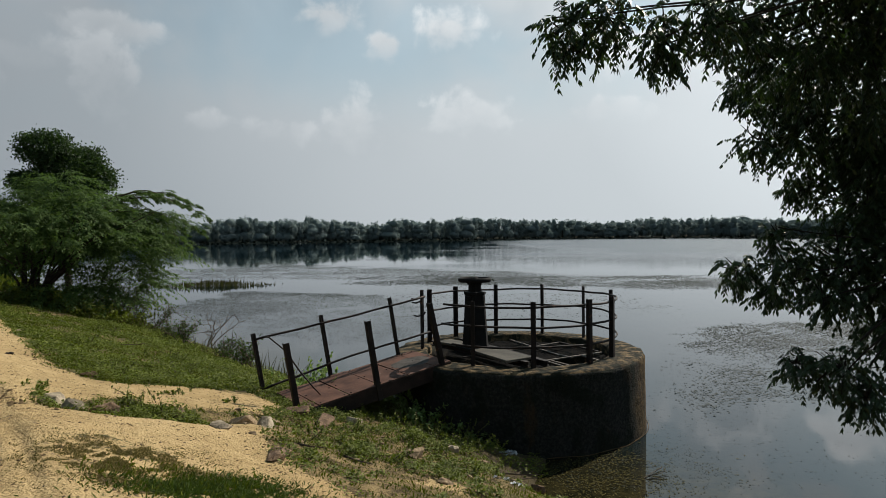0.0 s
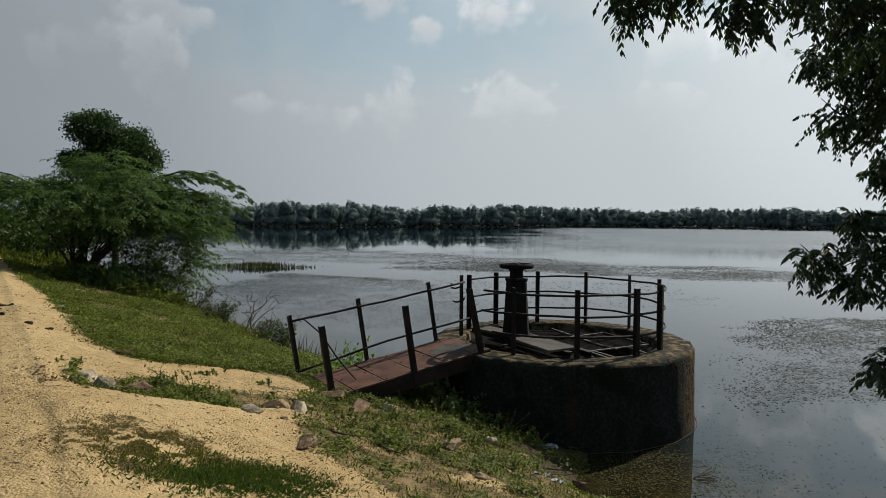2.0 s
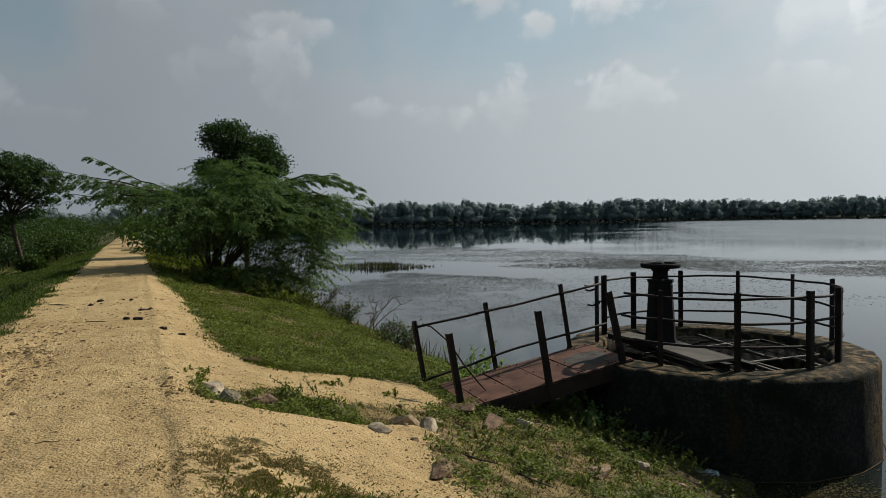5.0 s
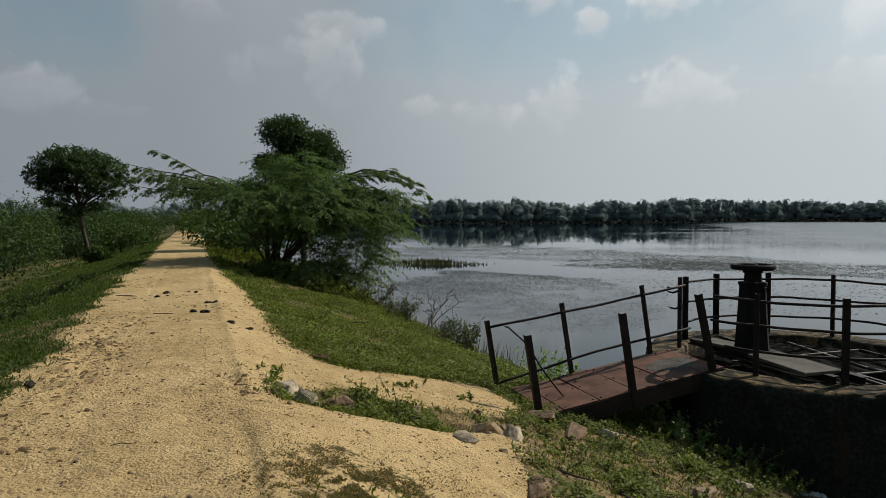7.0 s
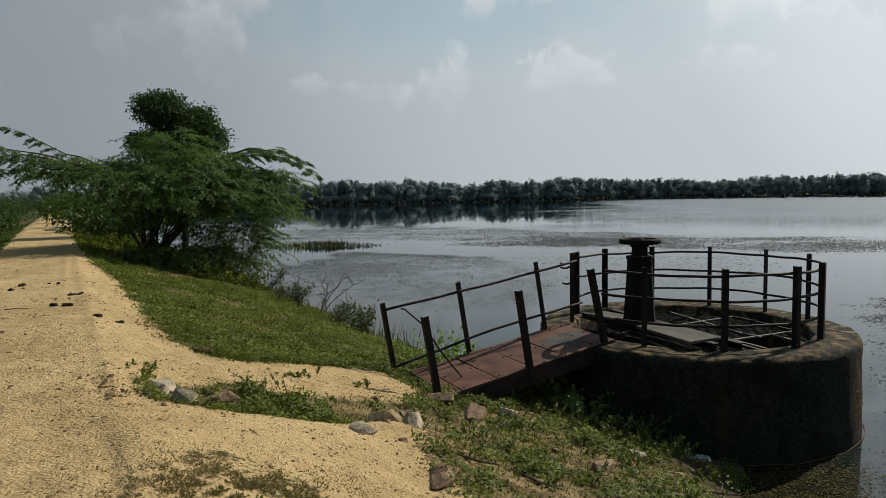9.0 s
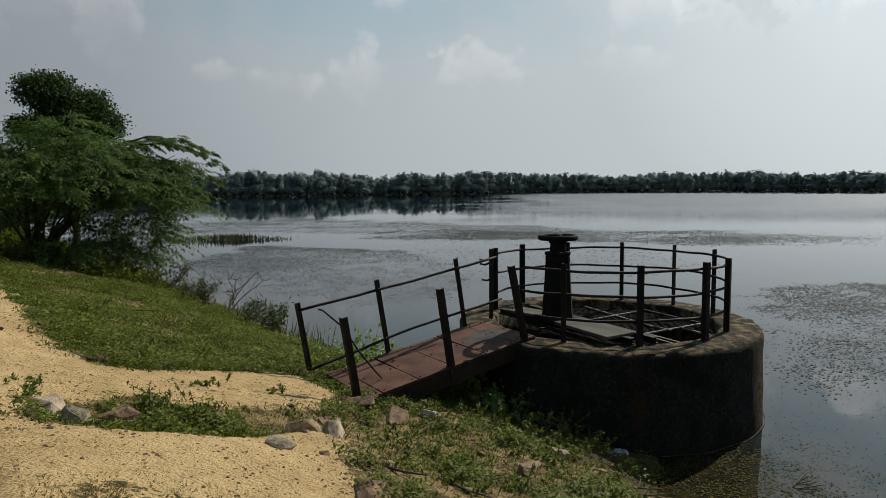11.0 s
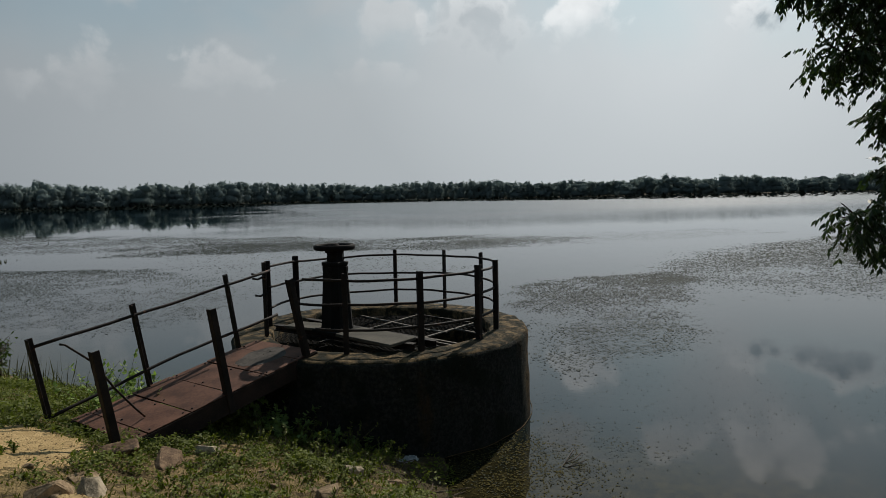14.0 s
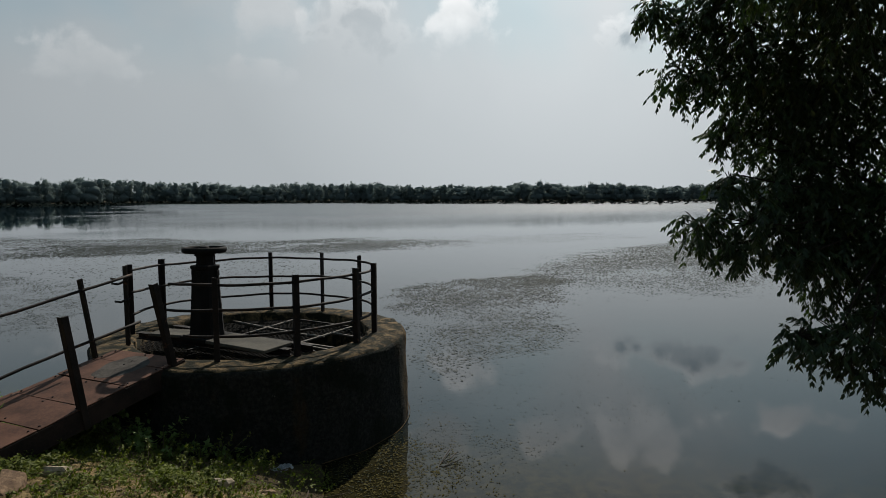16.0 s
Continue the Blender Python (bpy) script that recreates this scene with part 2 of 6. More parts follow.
# pale blue-grey: the haze of distance is put into this leaf colour
HAZYLEAF = foliage("hazed_wood_leaf", (0.165, 0.204, 0.206), (0.212, 0.256, 0.244), 0.0, 1.0, 0.42, (0.95, 1.0, 0.97))
GRASS = foliage("grass_blade", (0.036, 0.045, 0.005), (0.126, 0.140, 0.019), 0.1, 0.7)
RANK = foliage("rank_grass_blade", (0.022, 0.038, 0.009), (0.078, 0.104, 0.023), 0.1, 0.7)
RAG = surface("pale_plastic", (0.22, 0.23, 0.24), (0.42, 0.43, 0.44), 8.0, 60.0, 0.5)
WEEDLEAF = foliage("weed_leaf", (0.026, 0.038, 0.006), (0.165, 0.186, 0.031), 0.15, 0.6)
# leaf colour brightened to make up for the shade beside the well
SHOOT = foliage("brightened_shoot_leaf", (0.095, 0.140, 0.044), (0.26, 0.34, 0.115), 0.15, 0.6)
DRYGRASS = foliage("dry_grass_blade", (0.075, 0.058, 0.024), (0.185, 0.142, 0.064), 0.15, 0.7)
REED = foliage("reed_blade", (0.020, 0.022, 0.009), (0.056, 0.050, 0.022), 0.1, 0.7)
# near-black, so the flats also stand in for the wood's mirrored strip
MARSH_REFLECTION = foliage("sedge_with_reflection", (0.006, 0.009, 0.009), (0.018, 0.023, 0.021), 0.0, 1.0, 0.02)
PAD = foliage("floating_leaf", (0.012, 0.017, 0.015), (0.045, 0.052, 0.044), 0.08, 0.75, 0.1)
STAIN = surface("dried_puddle", (0.035, 0.031, 0.028), (0.085, 0.076, 0.068), 6.0, 40.0, 0.9, 0.0, 0.2, 0.003)
SOGGY = foliage("soggy_leaf", (0.022, 0.020, 0.007), (0.100, 0.084, 0.032), 0.02, 0.9, 0.1)
CRUMB = surface("crumbled_sand", (0.13, 0.092, 0.042), (0.34, 0.255, 0.125), 14.0, 90.0, 0.95, 0.0, 0.4, 0.004)


def ground_material():
    m, n = material("sand_and_turf")
    co = n.add("ShaderNodeTexCoord").outputs["Object"]
    mask = n.add("ShaderNodeVertexColor")
    mask.layer_name = "cover"
    ch = n.add("ShaderNodeSeparateColor", {0: mask.outputs[0]})
    rag = n.math("SUBTRACT", n.math("ADD", n.math("MULTIPLY", n.noise(co, 7.0, 6.0, 0.7), 0.6), n.math("MULTIPLY", n.noise(co, 32.0, 5.0, 0.7), 0.4)), 0.5)
    sandy = n.ramp(n.math("ADD", ch.outputs[0], n.math("MULTIPLY", rag, 2.2)), 0.42, 0.54)
    big, mid, fine = n.noise(co, 0.7, 5.0), n.noise(co, 6.0, 5.0, 0.6), n.noise(co, 70.0, 4.0, 0.7)
    sand = n.mix(n.ramp(n.math("ADD", n.math("MULTIPLY", big, 0.5), n.math("MULTIPLY", mid, 0.5)), 0.35, 0.65), rgb(0.308, 0.213, 0.097), rgb(0.448, 0.323, 0.160))
    sand = n.mix(n.math("MULTIPLY", n.ramp(fine, 0.52, 0.72), 0.38), sand, rgb(0.161, 0.111, 0.053))
    grains = n.add("ShaderNodeTexVoronoi", {"Vector": co, "Scale": 55.0}).outputs["Distance"]
    sand = n.mix(n.math("MULTIPLY", n.ramp(grains, 0.22, 0.05), 0.35), sand, rgb(0.499, 0.400, 0.244))
    sand = n.mix(n.math("MULTIPLY", n.ramp(n.noise(co, 26.0, 4.0, 0.7), 0.55, 0.68), 0.42), sand, rgb(0.152, 0.103, 0.047))
    sand = n.mix(n.math("MULTIPLY", n.ramp(n.noise(co, 11.0, 5.0, 0.7), 0.58, 0.74), 0.5), sand, rgb(0.137, 0.093, 0.043))
    soil = n.mix(n.ramp(n.math("ADD", n.math("MULTIPLY", mid, 0.5), n.math("MULTIPLY", n.noise(co, 38.0, 5.0, 0.7), 0.5)), 0.40, 0.60), rgb(0.046, 0.033, 0.014), rgb(0.230, 0.165, 0.078))
    turf = n.mix(n.ramp(n.math("ADD", n.math("MULTIPLY", fine, 0.5), n.math("MULTIPLY", mid, 0.5)), 0.38, 0.6), rgb(0.020, 0.026, 0.006), rgb(0.068, 0.075, 0.018))
    green = n.mix(n.ramp(n.math("ADD", ch.outputs[1], n.math("MULTIPLY", rag, 0.8)), 0.3, 0.7), soil, turf)
    green = n.mix(n.ramp(n.math("ADD", ch.outputs[2], n.math("MULTIPLY", rag, 0.6)), 0.3, 0.7), green, n.mix(mid, rgb(0.030, 0.023, 0.012), rgb(0.082, 0.062, 0.031)))
    col = n.mix(sandy, green, sand)
    mid = n.math("ADD", mid, n.math("MULTIPLY", n.noise(co, 24.0, 5.0, 0.65), 0.7))
    h = n.math("ADD", n.math("MULTIPLY", mid, 0.6), n.math("ADD", n.math("MULTIPLY", fine, 0.35), n.math("MULTIPLY", grains, -0.25)))
    relief = n.add("ShaderNodeBump", {"Strength": 1.0, "Distance": 0.034, "Height": h})
    p = n.add("ShaderNodeBsdfPrincipled", {"Base Color": col, "Roughness": 0.95, "Specular IOR Level": 0.15, "Normal": relief.outputs[0]})
    finish(n, p.outputs[0])
    return m


def water_material():
    m, n = material("still_lake_water")
    co = n.add("ShaderNodeTexCoord").outputs["Object"]
    long = n.add("ShaderNodeMapping", {0: co, 3: (0.6, 1.0, 1.0)}).outputs[0]
    patch = n.ramp(n.noise(co, 0.03, 4.0), 0.42, 0.62)
    ripple = n.math("ADD", n.math("MULTIPLY", n.noise(long, 2.2, 3.0), 0.7), n.math("MULTIPLY", n.noise(long, 9.0, 2.0), 0.2))
    xyz = n.add("ShaderNodeSeparateXYZ", {0: co})
    lee = n.math("SUBTRACT", xyz.outputs[0], n.math("MULTIPLY", xyz.outputs[1], 0.06))
    breeze = n.math("MULTIPLY", n.ramp(n.math("ADD", lee, n.math("MULTIPLY", patch, 12.0)), -8.0, 26.0), n.ramp(xyz.outputs[1], 40.0, 110.0))
    shoal = n.add("ShaderNodeVectorMath", {0: co, 1: (0.76, 0.65, 0.0)}, op="DOT_PRODUCT").outputs["Value"]  # how far out from the bank
    relief = n.add("ShaderNodeBump", {"Strength": n.math("ADD", n.math("MULTIPLY", breeze, 0.85), n.math("ADD", n.math("MULTIPLY", patch, 0.022), 0.007)), "Distance": 0.1, "Height": ripple})
    p = n.add("ShaderNodeBsdfPrincipled", {"Base Color": n.mix(n.ramp(shoal, 6.2, 9.0), n.mix(n.ramp(n.noise(co, 8.0, 8.0, 0.75), 0.38, 0.64), rgb(0.008, 0.008, 0.004), rgb(0.036, 0.030, 0.012)), rgb(0.002, 0.010, 0.015)), "Roughness": n.math("ADD", n.math("MULTIPLY", breeze, 0.22), 0.012), "IOR": 1.33, "Normal": relief.outputs[0]})
    finish(n, p.outputs[0])
    return m


GROUND, WATER = ground_material(), water_material()

# ---- mesh helpers ----
rng = np.random.default_rng(7)


def linked(name, verts, faces, mat, parent=None, label="", smooth=False):
    me = bpy.data.meshes.new(name)
    me.from_pydata([tuple(v) for v in verts], [], [tuple(f) for f in faces])
    me.materials.append(mat)
    if smooth:
        me.polygons.foreach_set("use_smooth", [True] * len(me.polygons))
    ob = new(name, me)
    if parent:
        ob.parent = parent
    if label:
        ob["label"] = label
    return ob


def part(name, bm, mat, parent, label="", smooth=False):
    """One mesh object under a thing or a part; the bmesh is in the parent's space."""
    bm.normal_update()
    me = bpy.data.meshes.new(name)
    bm.to_mesh(me)
    bm.free()
    me.materials.append(mat)
    if smooth:
        me.polygons.foreach_set("use_smooth", [True] * len(me.polygons))
    ob = new(name, me)
    if parent:
        ob.parent = parent
    if label:
        ob["label"] = label
    return ob


def thing(name, place, label, category, group="", kind="", turn=0.0):
    ob = new(name)
    ob.matrix_basis = pose(*place, 0, 0, turn)
    ob.empty_display_size = 0.1
    return tagged(ob, label, category, group, kind)


def box(bm, centre, size, m=None, bevel=0.0):
    made = bmesh.ops.create_cube(bm, size=1.0, matrix=(m or Matrix()) @ Matrix.Translation(centre) @ Matrix.Diagonal((*size, 1)))
    if bevel:
        edges = {e for v in made["verts"] for e in v.link_edges}
        bmesh.ops.bevel(bm, geom=list(edges), offset=bevel, segments=1, affect="EDGES")
    return bm


def tube(bm, points, radii, sides=7, cap=True):
    """A round bar through the points, with a radius at each."""
    pts = [Vector(p) for p in points]
    if not hasattr(radii, "__len__"):
        radii = [radii] * len(pts)
    rings = []
    for i, p in enumerate(pts):
        d = (pts[min(i + 1, len(pts) - 1)] - pts[max(i - 1, 0)]).normalized()
        a = d.cross(Vector((0, 0, 1)) if abs(d.z) < 0.9 else Vector((1, 0, 0))).normalized()
        b = d.cross(a)
        rings.append([bm.verts.new(p + (a * math.cos(k * math.tau / sides) + b * math.sin(k * math.tau / sides)) * radii[i]) for k in range(sides)])
    for r0, r1 in zip(rings, rings[1:]):
        for k in range(sides):
            bm.faces.new((r0[k], r0[(k + 1) % sides], r1[(k + 1) % sides], r1[k]))
    if cap:
        bm.faces.new(rings[0][::-1])
        bm.faces.new(rings[-1])
    return bm


def lathe(bm, profile, sides=64, centre=(0, 0, 0), rough=0.0, scale=2.0):
    """A turned solid from (radius, height) pairs, its surface a little uneven."""
    rings = []
    for r, z in profile:
        ring = []
        for k in range(sides):
            a = k * math.tau / sides
            v = Vector((r * math.cos(a), r * math.sin(a), z))
            if rough:
                v += Vector((math.cos(a), math.sin(a), 0.5)) * rough * noise.noise(v * scale)
            ring.append(bm.verts.new(v + Vector(centre)))
        rings.append(ring)
    for r0, r1 in zip(rings, rings[1:]):
        for k in range(sides):
            bm.faces.new((r0[k], r0[(k + 1) % sides], r1[(k + 1) % sides], r1[k]))
    return bm


def leaf_mesh(p, d, up, length, width, bend=0.25):
    """Many pointed leaves at once: places p, ways d, faces turned to up. Two triangles a side of the fold."""
    d = d / np.linalg.norm(d, axis=1, keepdims=True)
    side = np.cross(d, up)
    side /= np.linalg.norm(side, axis=1, keepdims=True) + 1e-9
    nrm = np.cross(side, d)
    L, W = np.reshape(length, (-1, 1)), np.reshape(width, (-1, 1))
    mid = p + d * L * 0.45 - nrm * W * bend
    v = np.stack([p, mid + side * W * 0.5, p + d * L - nrm * L * bend * 0.5, mid - side * W * 0.5], 1).reshape(-1, 3)
    f = np.arange(len(p) * 4).reshape(-1, 4)
    return v, f


def leaves_object(name, chunks, mat, parent=None, label=""):
    v = np.concatenate([c[0] for c in chunks])
    off, f = 0, []
    for cv, cf in chunks:
        f.append(cf + off)
        off += len(cv)
    me = bpy.data.meshes.new(name)
    f = np.concatenate(f).astype(np.int32)
    me.vertices.add(len(v))
    me.vertices.foreach_set("co", v.astype(np.float32).ravel())
    k = f.shape[1]
    me.loops.add(f.size)
    me.loops.foreach_set("vertex_index", f.ravel())
    me.polygons.add(len(f))
    me.polygons.foreach_set("loop_start", np.arange(0, f.size, k, dtype=np.int32))
    me.update(calc_edges=True)
    me.validate()
    me.materials.append(mat)
    ob = new(name, me)
    if parent:
        ob.parent = parent
    if label:
        ob["label"] = label
    return ob


def rand_dirs(n):
    v = rng.normal(size=(n, 3))
    return v / np.linalg.norm(v, axis=1, keepdims=True)


def crown_leaves(blobs, n, length, width, droop=0.3, shell=0.55):
    """Leaves in clumps through lumpy volumes: blobs of (centre, radii)."""
    out = []
    weight = np.array([b[1][0] * b[1][1] + b[1][0] * b[1][2] for b in blobs])
    for (c, r), w in zip(blobs, weight / weight.sum()):
        clumps = max(3, int(n * w / 14))
        u = rand_dirs(clumps)
        rad = rng.uniform(shell, 1.0, (clumps, 1)) ** 0.6 * rng.uniform(0.82, 1.12, (clumps, 1))
        centres = np.array(c) + u * rad * np.array(r)
        own = np.repeat(centres, 14, 0)
        spread = min(r) * 0.2
        p = own + rng.normal(size=own.shape) * spread * np.array([1, 1, 0.7])
        d = np.repeat(u, 14, 0) * 0.6 + rand_dirs(len(p)) - np.array([0, 0, droop])
        out.append(leaf_mesh(p, d, rand_dirs(len(p)) + np.array([0, 0, 0.6]), length * rng.uniform(0.6, 1.25, len(p)), width * rng.uniform(0.7, 1.2, len(p))))
    return out


# ---- the ground ----
U, N = Vector((-0.64997, 0.75996)), Vector((0.75996, 0.64997))  # along the bank's road, and across it to the lake
LEVEL = -1.29
PROFILE_D = [-30, -6, -3.2, -1.7, -1.1, 0.7, 1.2, 2.67, 3.77, 4.4, 6.1, 8, 14]
PROFILE_Z = [-1.0, -0.9, -0.35, 0.30, 0.42, 0.42, 0.28, -0.13, -0.45, -0.66, -1.27, -1.75, -2.5]
STRIP = [(6.05, 0.85), (6.78, 0.94), (6.74, 1.2), (6.95, 1.7), (6.62, 1.95), (6.62, 2.4), (6.75, 3.0), (7.1, 3.8), (6.3, 4.0), (6.1, 2.6), (5.98, 2.3), (5.85, 1.9), (5.98, 1.4)]
TONGUE = [(5.5, 0.5), (8.4, 1.2), (7.75, 1.75), (7.95, 2.35), (8.16, 2.9), (8.4, 3.55), (7.6, 3.75), (6.9, 3.4), (5.6, 2.4)]


def inside(s, d, poly):
    hit = np.zeros(np.shape(s), bool)
    for (s0, d0), (s1, d1) in zip(poly, poly[1:] + poly[:1]):
        cross = (d0 > d) != (d1 > d)
        hit ^= cross & (s < (s1 - s0) * (d - d0) / (d1 - d0 + 1e-12) + s0)
    return hit


def wavy(x, y, step, seed):
    """Smooth noise in -1..1 on a lattice, for arrays."""
    def lattice(i, j):
        return np.mod(np.sin(i * 127.1 + j * 311.7 + seed * 74.7) * 43758.5453, 1.0) * 2 - 1
    gx, gy = x / step, y / step
    i, j = np.floor(gx), np.floor(gy)
    fx, fy = gx - i, gy - j
    fx, fy = fx * fx * (3 - 2 * fx), fy * fy * (3 - 2 * fy)
    return (lattice(i, j) * (1 - fx) + lattice(i + 1, j) * fx) * (1 - fy) + (lattice(i, j + 1) * (1 - fx) + lattice(i + 1, j + 1) * fx) * fy


def shifted(s, d):
    """The bank runs all but straight, with a slight waver."""
    return d + 0.05 * np.sin(s * 0.16) * np.clip((s - 12) / 10, 0, 1)


def ground_height(s, d):
    s, d = np.asarray(s, float), np.asarray(d, float)
    e = shifted(s, d)
    z = np.interp(e, PROFILE_D, PROFILE_Z)
    near = np.exp(-np.maximum(0, np.abs(s) - 40) / 40.0)
    bank = np.clip((e - 0.3) / 1.5, 0, 1)
    z = z + near * (0.035 * wavy(s, d, 1.3, 1) * bank + 0.018 * wavy(s, d, 0.45, 2) + 0.007 * wavy(s, d, 0.16, 3))
    gully = np.exp(-((s - 6.35 - 0.12 * np.sin(d * 2.5)) / 0.28) ** 2) * np.clip((d - 0.7) / 0.5, 0, 1) * np.clip((4.2 - d) / 0.8, 0, 1)
    hump = np.exp(-((s - 5.35) / 0.55) ** 2) * np.clip((d - 0.5) / 0.7, 0, 1) * np.clip((3.2 - d) / 0.8, 0, 1)
    z = z - 0.10 * gully + 0.05 * hump
    apron = (0.12 + 0.2 * np.clip((s - 6.6) / 1.2, 0, 1)) * np.exp(-((s - 6.6) / np.where(s > 6.6, 2.6, 1.9)) ** 2) * np.clip((d - 3.9) / 1.5, 0, 1)
    z = z + apron
    z = z - 0.24 * np.clip((d - 4.7) / 0.9, 0, 1) * np.clip((5.7 - s) / 0.7, 0, 1) * (s > -20)
    grain = np.exp(-np.maximum(0, s - 8) / 4.0) * (s > 2)
    z = z + grain * (0.010 * np.abs(wavy(s, d, 0.11, 6)) + 0.006 * wavy(s, d, 0.06, 7))
    churn = np.exp(-((s - 6.3) / 0.45) ** 2 - ((d - 0.74) / 0.17) ** 2) + np.exp(-((s - 8.0) / 1.9) ** 2 - ((d + 0.58) / 0.30) ** 2)
    z = z + churn * (0.035 * wavy(s, d, 0.09, 8) + 0.03 * wavy(s, d, 0.17, 9))
    rut = np.exp(-((d - 0.60 - 0.02 * np.sin(s * 3)) / 0.032) ** 2) * (s > 3) * (s < 5.4)
    z = z - 0.016 * rut + 0.003 * np.exp(-((d - 0.66 - 0.02 * np.sin(s * 3)) / 0.035) ** 2) * (s > 3) * (s < 6.2)
    for track in (-0.31, 0.60):
        z = z - 0.008 * np.exp(-((e - track - 0.04 * np.sin(s * 0.35)) / 0.06) ** 2) * (s > -20) * (s < 120)
    x, y = U.x * s + N.x * d, U.y * s + N.y * d
    far = np.hypot(x, y)
    shore = 400 + 25 * np.sin(np.arctan2(x, y) * 7.0)
    lake = e > 8
    z = np.where(lake, z + np.clip((far - shore + 20) / 20, 0, 1) * (2.6 - 0.9), z)
    return z + np.where((e < -6) | (lake & (far > shore)), 0.15 * wavy(x, y, 6.0, 5), 0)


def sand_cover(s, d):
    e = shifted(s, d) + 0.13 * wavy(s, d, 0.5, 11) + 0.11 * wavy(s, d, 0.19, 12)
    js, jd = s + 0.09 * wavy(s, d, 0.3, 13), d + 0.09 * wavy(s, d, 0.3, 14)
    right = np.interp(s, [-20, 3.8, 5.2, 5.8, 6.2, 6.6, 7.8, 8.4, 9.9, 12, 14.5, 17.6, 20.6, 27, 48, 100], [2.3, 2.4, 2.5, 2.85, 2.5, 1.2, 1.5, 1.42, 1.35, 1.33, 1.3, 1.0, 0.88, 0.75, 1.0, 1.4])
    left = np.interp(s, [-20, 5.4, 6.9, 8, 10, 13, 23, 38, 72], [-1.45, -1.3, -0.85, -0.85, -1.0, -1.1, -1.2, -1.5, -1.8])
    road = (e > left) & (e < right)
    mask = (road | inside(js, jd, TONGUE)) & ~inside(js, jd, STRIP)
    tuft = ((js - 4.0) / 0.34) ** 2 + ((jd - 1.4) / 0.55) ** 2 < 1
    verge = ((s - 38) / 2.4) ** 2 + ((d - 0.15) / 0.6) ** 2 + 0.6 * wavy(s, d, 0.7, 17) < 0.9
    worn = (e > right - 0.2) & (d < 4.0) & (s < 7.2) & (wavy(s, d, 0.5, 15) + 0.7 * wavy(s, d, 0.17, 16) - 0.25 * np.maximum(0, d - 2.4) > 0.34) & ~inside(js, jd, STRIP)
    return ((mask | worn) & ~tuft & ~verge).astype(float)


def soft_cover(s, d):
    """The sand's cover with a frayed, half-mixed edge."""
    out = 0.0
    for k in range(8):
        out = out + sand_cover(s + 0.13 * math.cos(k * 2.4) * (0.4 + k / 8), d + 0.13 * math.sin(k * 2.4) * (0.4 + k / 8))
    return out / 8


def foot_mud(s, d):
    """Trodden brown mud at the well's foot."""
    return np.clip(1.5 - np.hypot((s - 5.15) / 0.75, (d - 5.7) / 0.5) + 0.35 * wavy(s, d, 0.3, 61), 0, 1)


def steps(*spans):
    out = [spans[0][0]]
    for a, b, h in spans:
        out += list(np.linspace(a, b, max(2, int(round((b - a) / h)) + 1))[1:])
    return np.array(out)


def build_ground():
    s = steps((-2500, -300, 550), (-300, -30, 30), (-30, -4, 1.0), (-4, 2.8, 0.2), (2.8, 9, 0.036), (9, 12, 0.07), (12, 24, 0.16), (24, 60, 0.6), (60, 250, 5), (250, 600, 25), (600, 2600, 400))
    d = steps((-2500, -300, 550), (-300, -40, 20), (-40, -6, 1.0), (-6, -1.6, 0.16), (-1.6, 3.4, 0.036), (3.4, 6.6, 0.07), (6.6, 16, 0.6), (16, 300, 14), (300, 700, 16), (700, 2600, 380))
    S, D = np.meshgrid(s, d, indexing="ij")
    Z = ground_height(S, D)
    X, Y = U.x * S + N.x * D, U.y * S + N.y * D
    v = np.stack([X, Y, Z], -1).reshape(-1, 3)
    idx = np.arange(len(s) * len(d)).reshape(len(s), len(d))
    f = np.stack([idx[:-1, :-1], idx[:-1, 1:], idx[1:, 1:], idx[1:, :-1]], -1).reshape(-1, 4)
    ob = leaves_object("ground", [(v, f)], GROUND)
    me = ob.data
    me.polygons.foreach_set("use_smooth", [True] * len(me.polygons))
    cover = soft_cover(S, D)
    lush = np.clip(0.62 + 0.35 * wavy(S, D, 1.1, 21) + 0.3 * wavy(S, D, 0.35, 22), 0, 1) * np.clip((6.3 - shifted(S, D)) / 0.8, 0.1, 1) * np.where((D > 2.3) & (S < 7), 0.55, 1.0)
    dry = ((S - 4.45) / 0.5) ** 2 + ((D - 1.1) / 0.45) ** 2 < 1
    cover = np.where(dry, 0.55, cover)
    mud = np.maximum(np.clip((shifted(S, D) - 5.9) / 0.5, 0, 1), foot_mud(S, D)) * np.where((np.hypot(S, D) < 150) | (D > 20), 1.0, 0.0)
    lush = np.where(np.hypot(S, D) > 150, 1.0, lush)
    col = np.stack([cover, lush, mud, np.ones_like(cover)], -1).reshape(-1, 4)
    layer = me.color_attributes.new("cover", "FLOAT_COLOR", "POINT")
    layer.data.foreach_set("color", col.astype(np.float32).ravel())
    return tagged(ob, "sandy bank road with turf slopes running into the lake bed", "ground", kind="structure")


build_ground()
water = linked("water", [(-3000, -3000, LEVEL), (3000, -3000, LEVEL), (3000, 3000, LEVEL), (-3000, 3000, LEVEL)], [(0, 1, 2, 3)], WATER)
tagged(water, "calm grey lake water mirroring the cloudy sky", "lake", kind="structure")


def on_bank(s, d):
    """The place on the ground at s along the road and d across it."""
    p = U * s + N * d
    return (p.x, p.y, float(ground_height(s, d)))


def along(x, y):
    return x * U.x + y * U.y, x * N.x + y * N.y


def floor_at(x, y):
    return float(ground_height(*along(x, y)))

# ---- the sluice well and its walkway ----
WELL = Vector((1.112, 10.655, -0.15))
RING, INNER, POST = 1.60, 1.49, 0.93


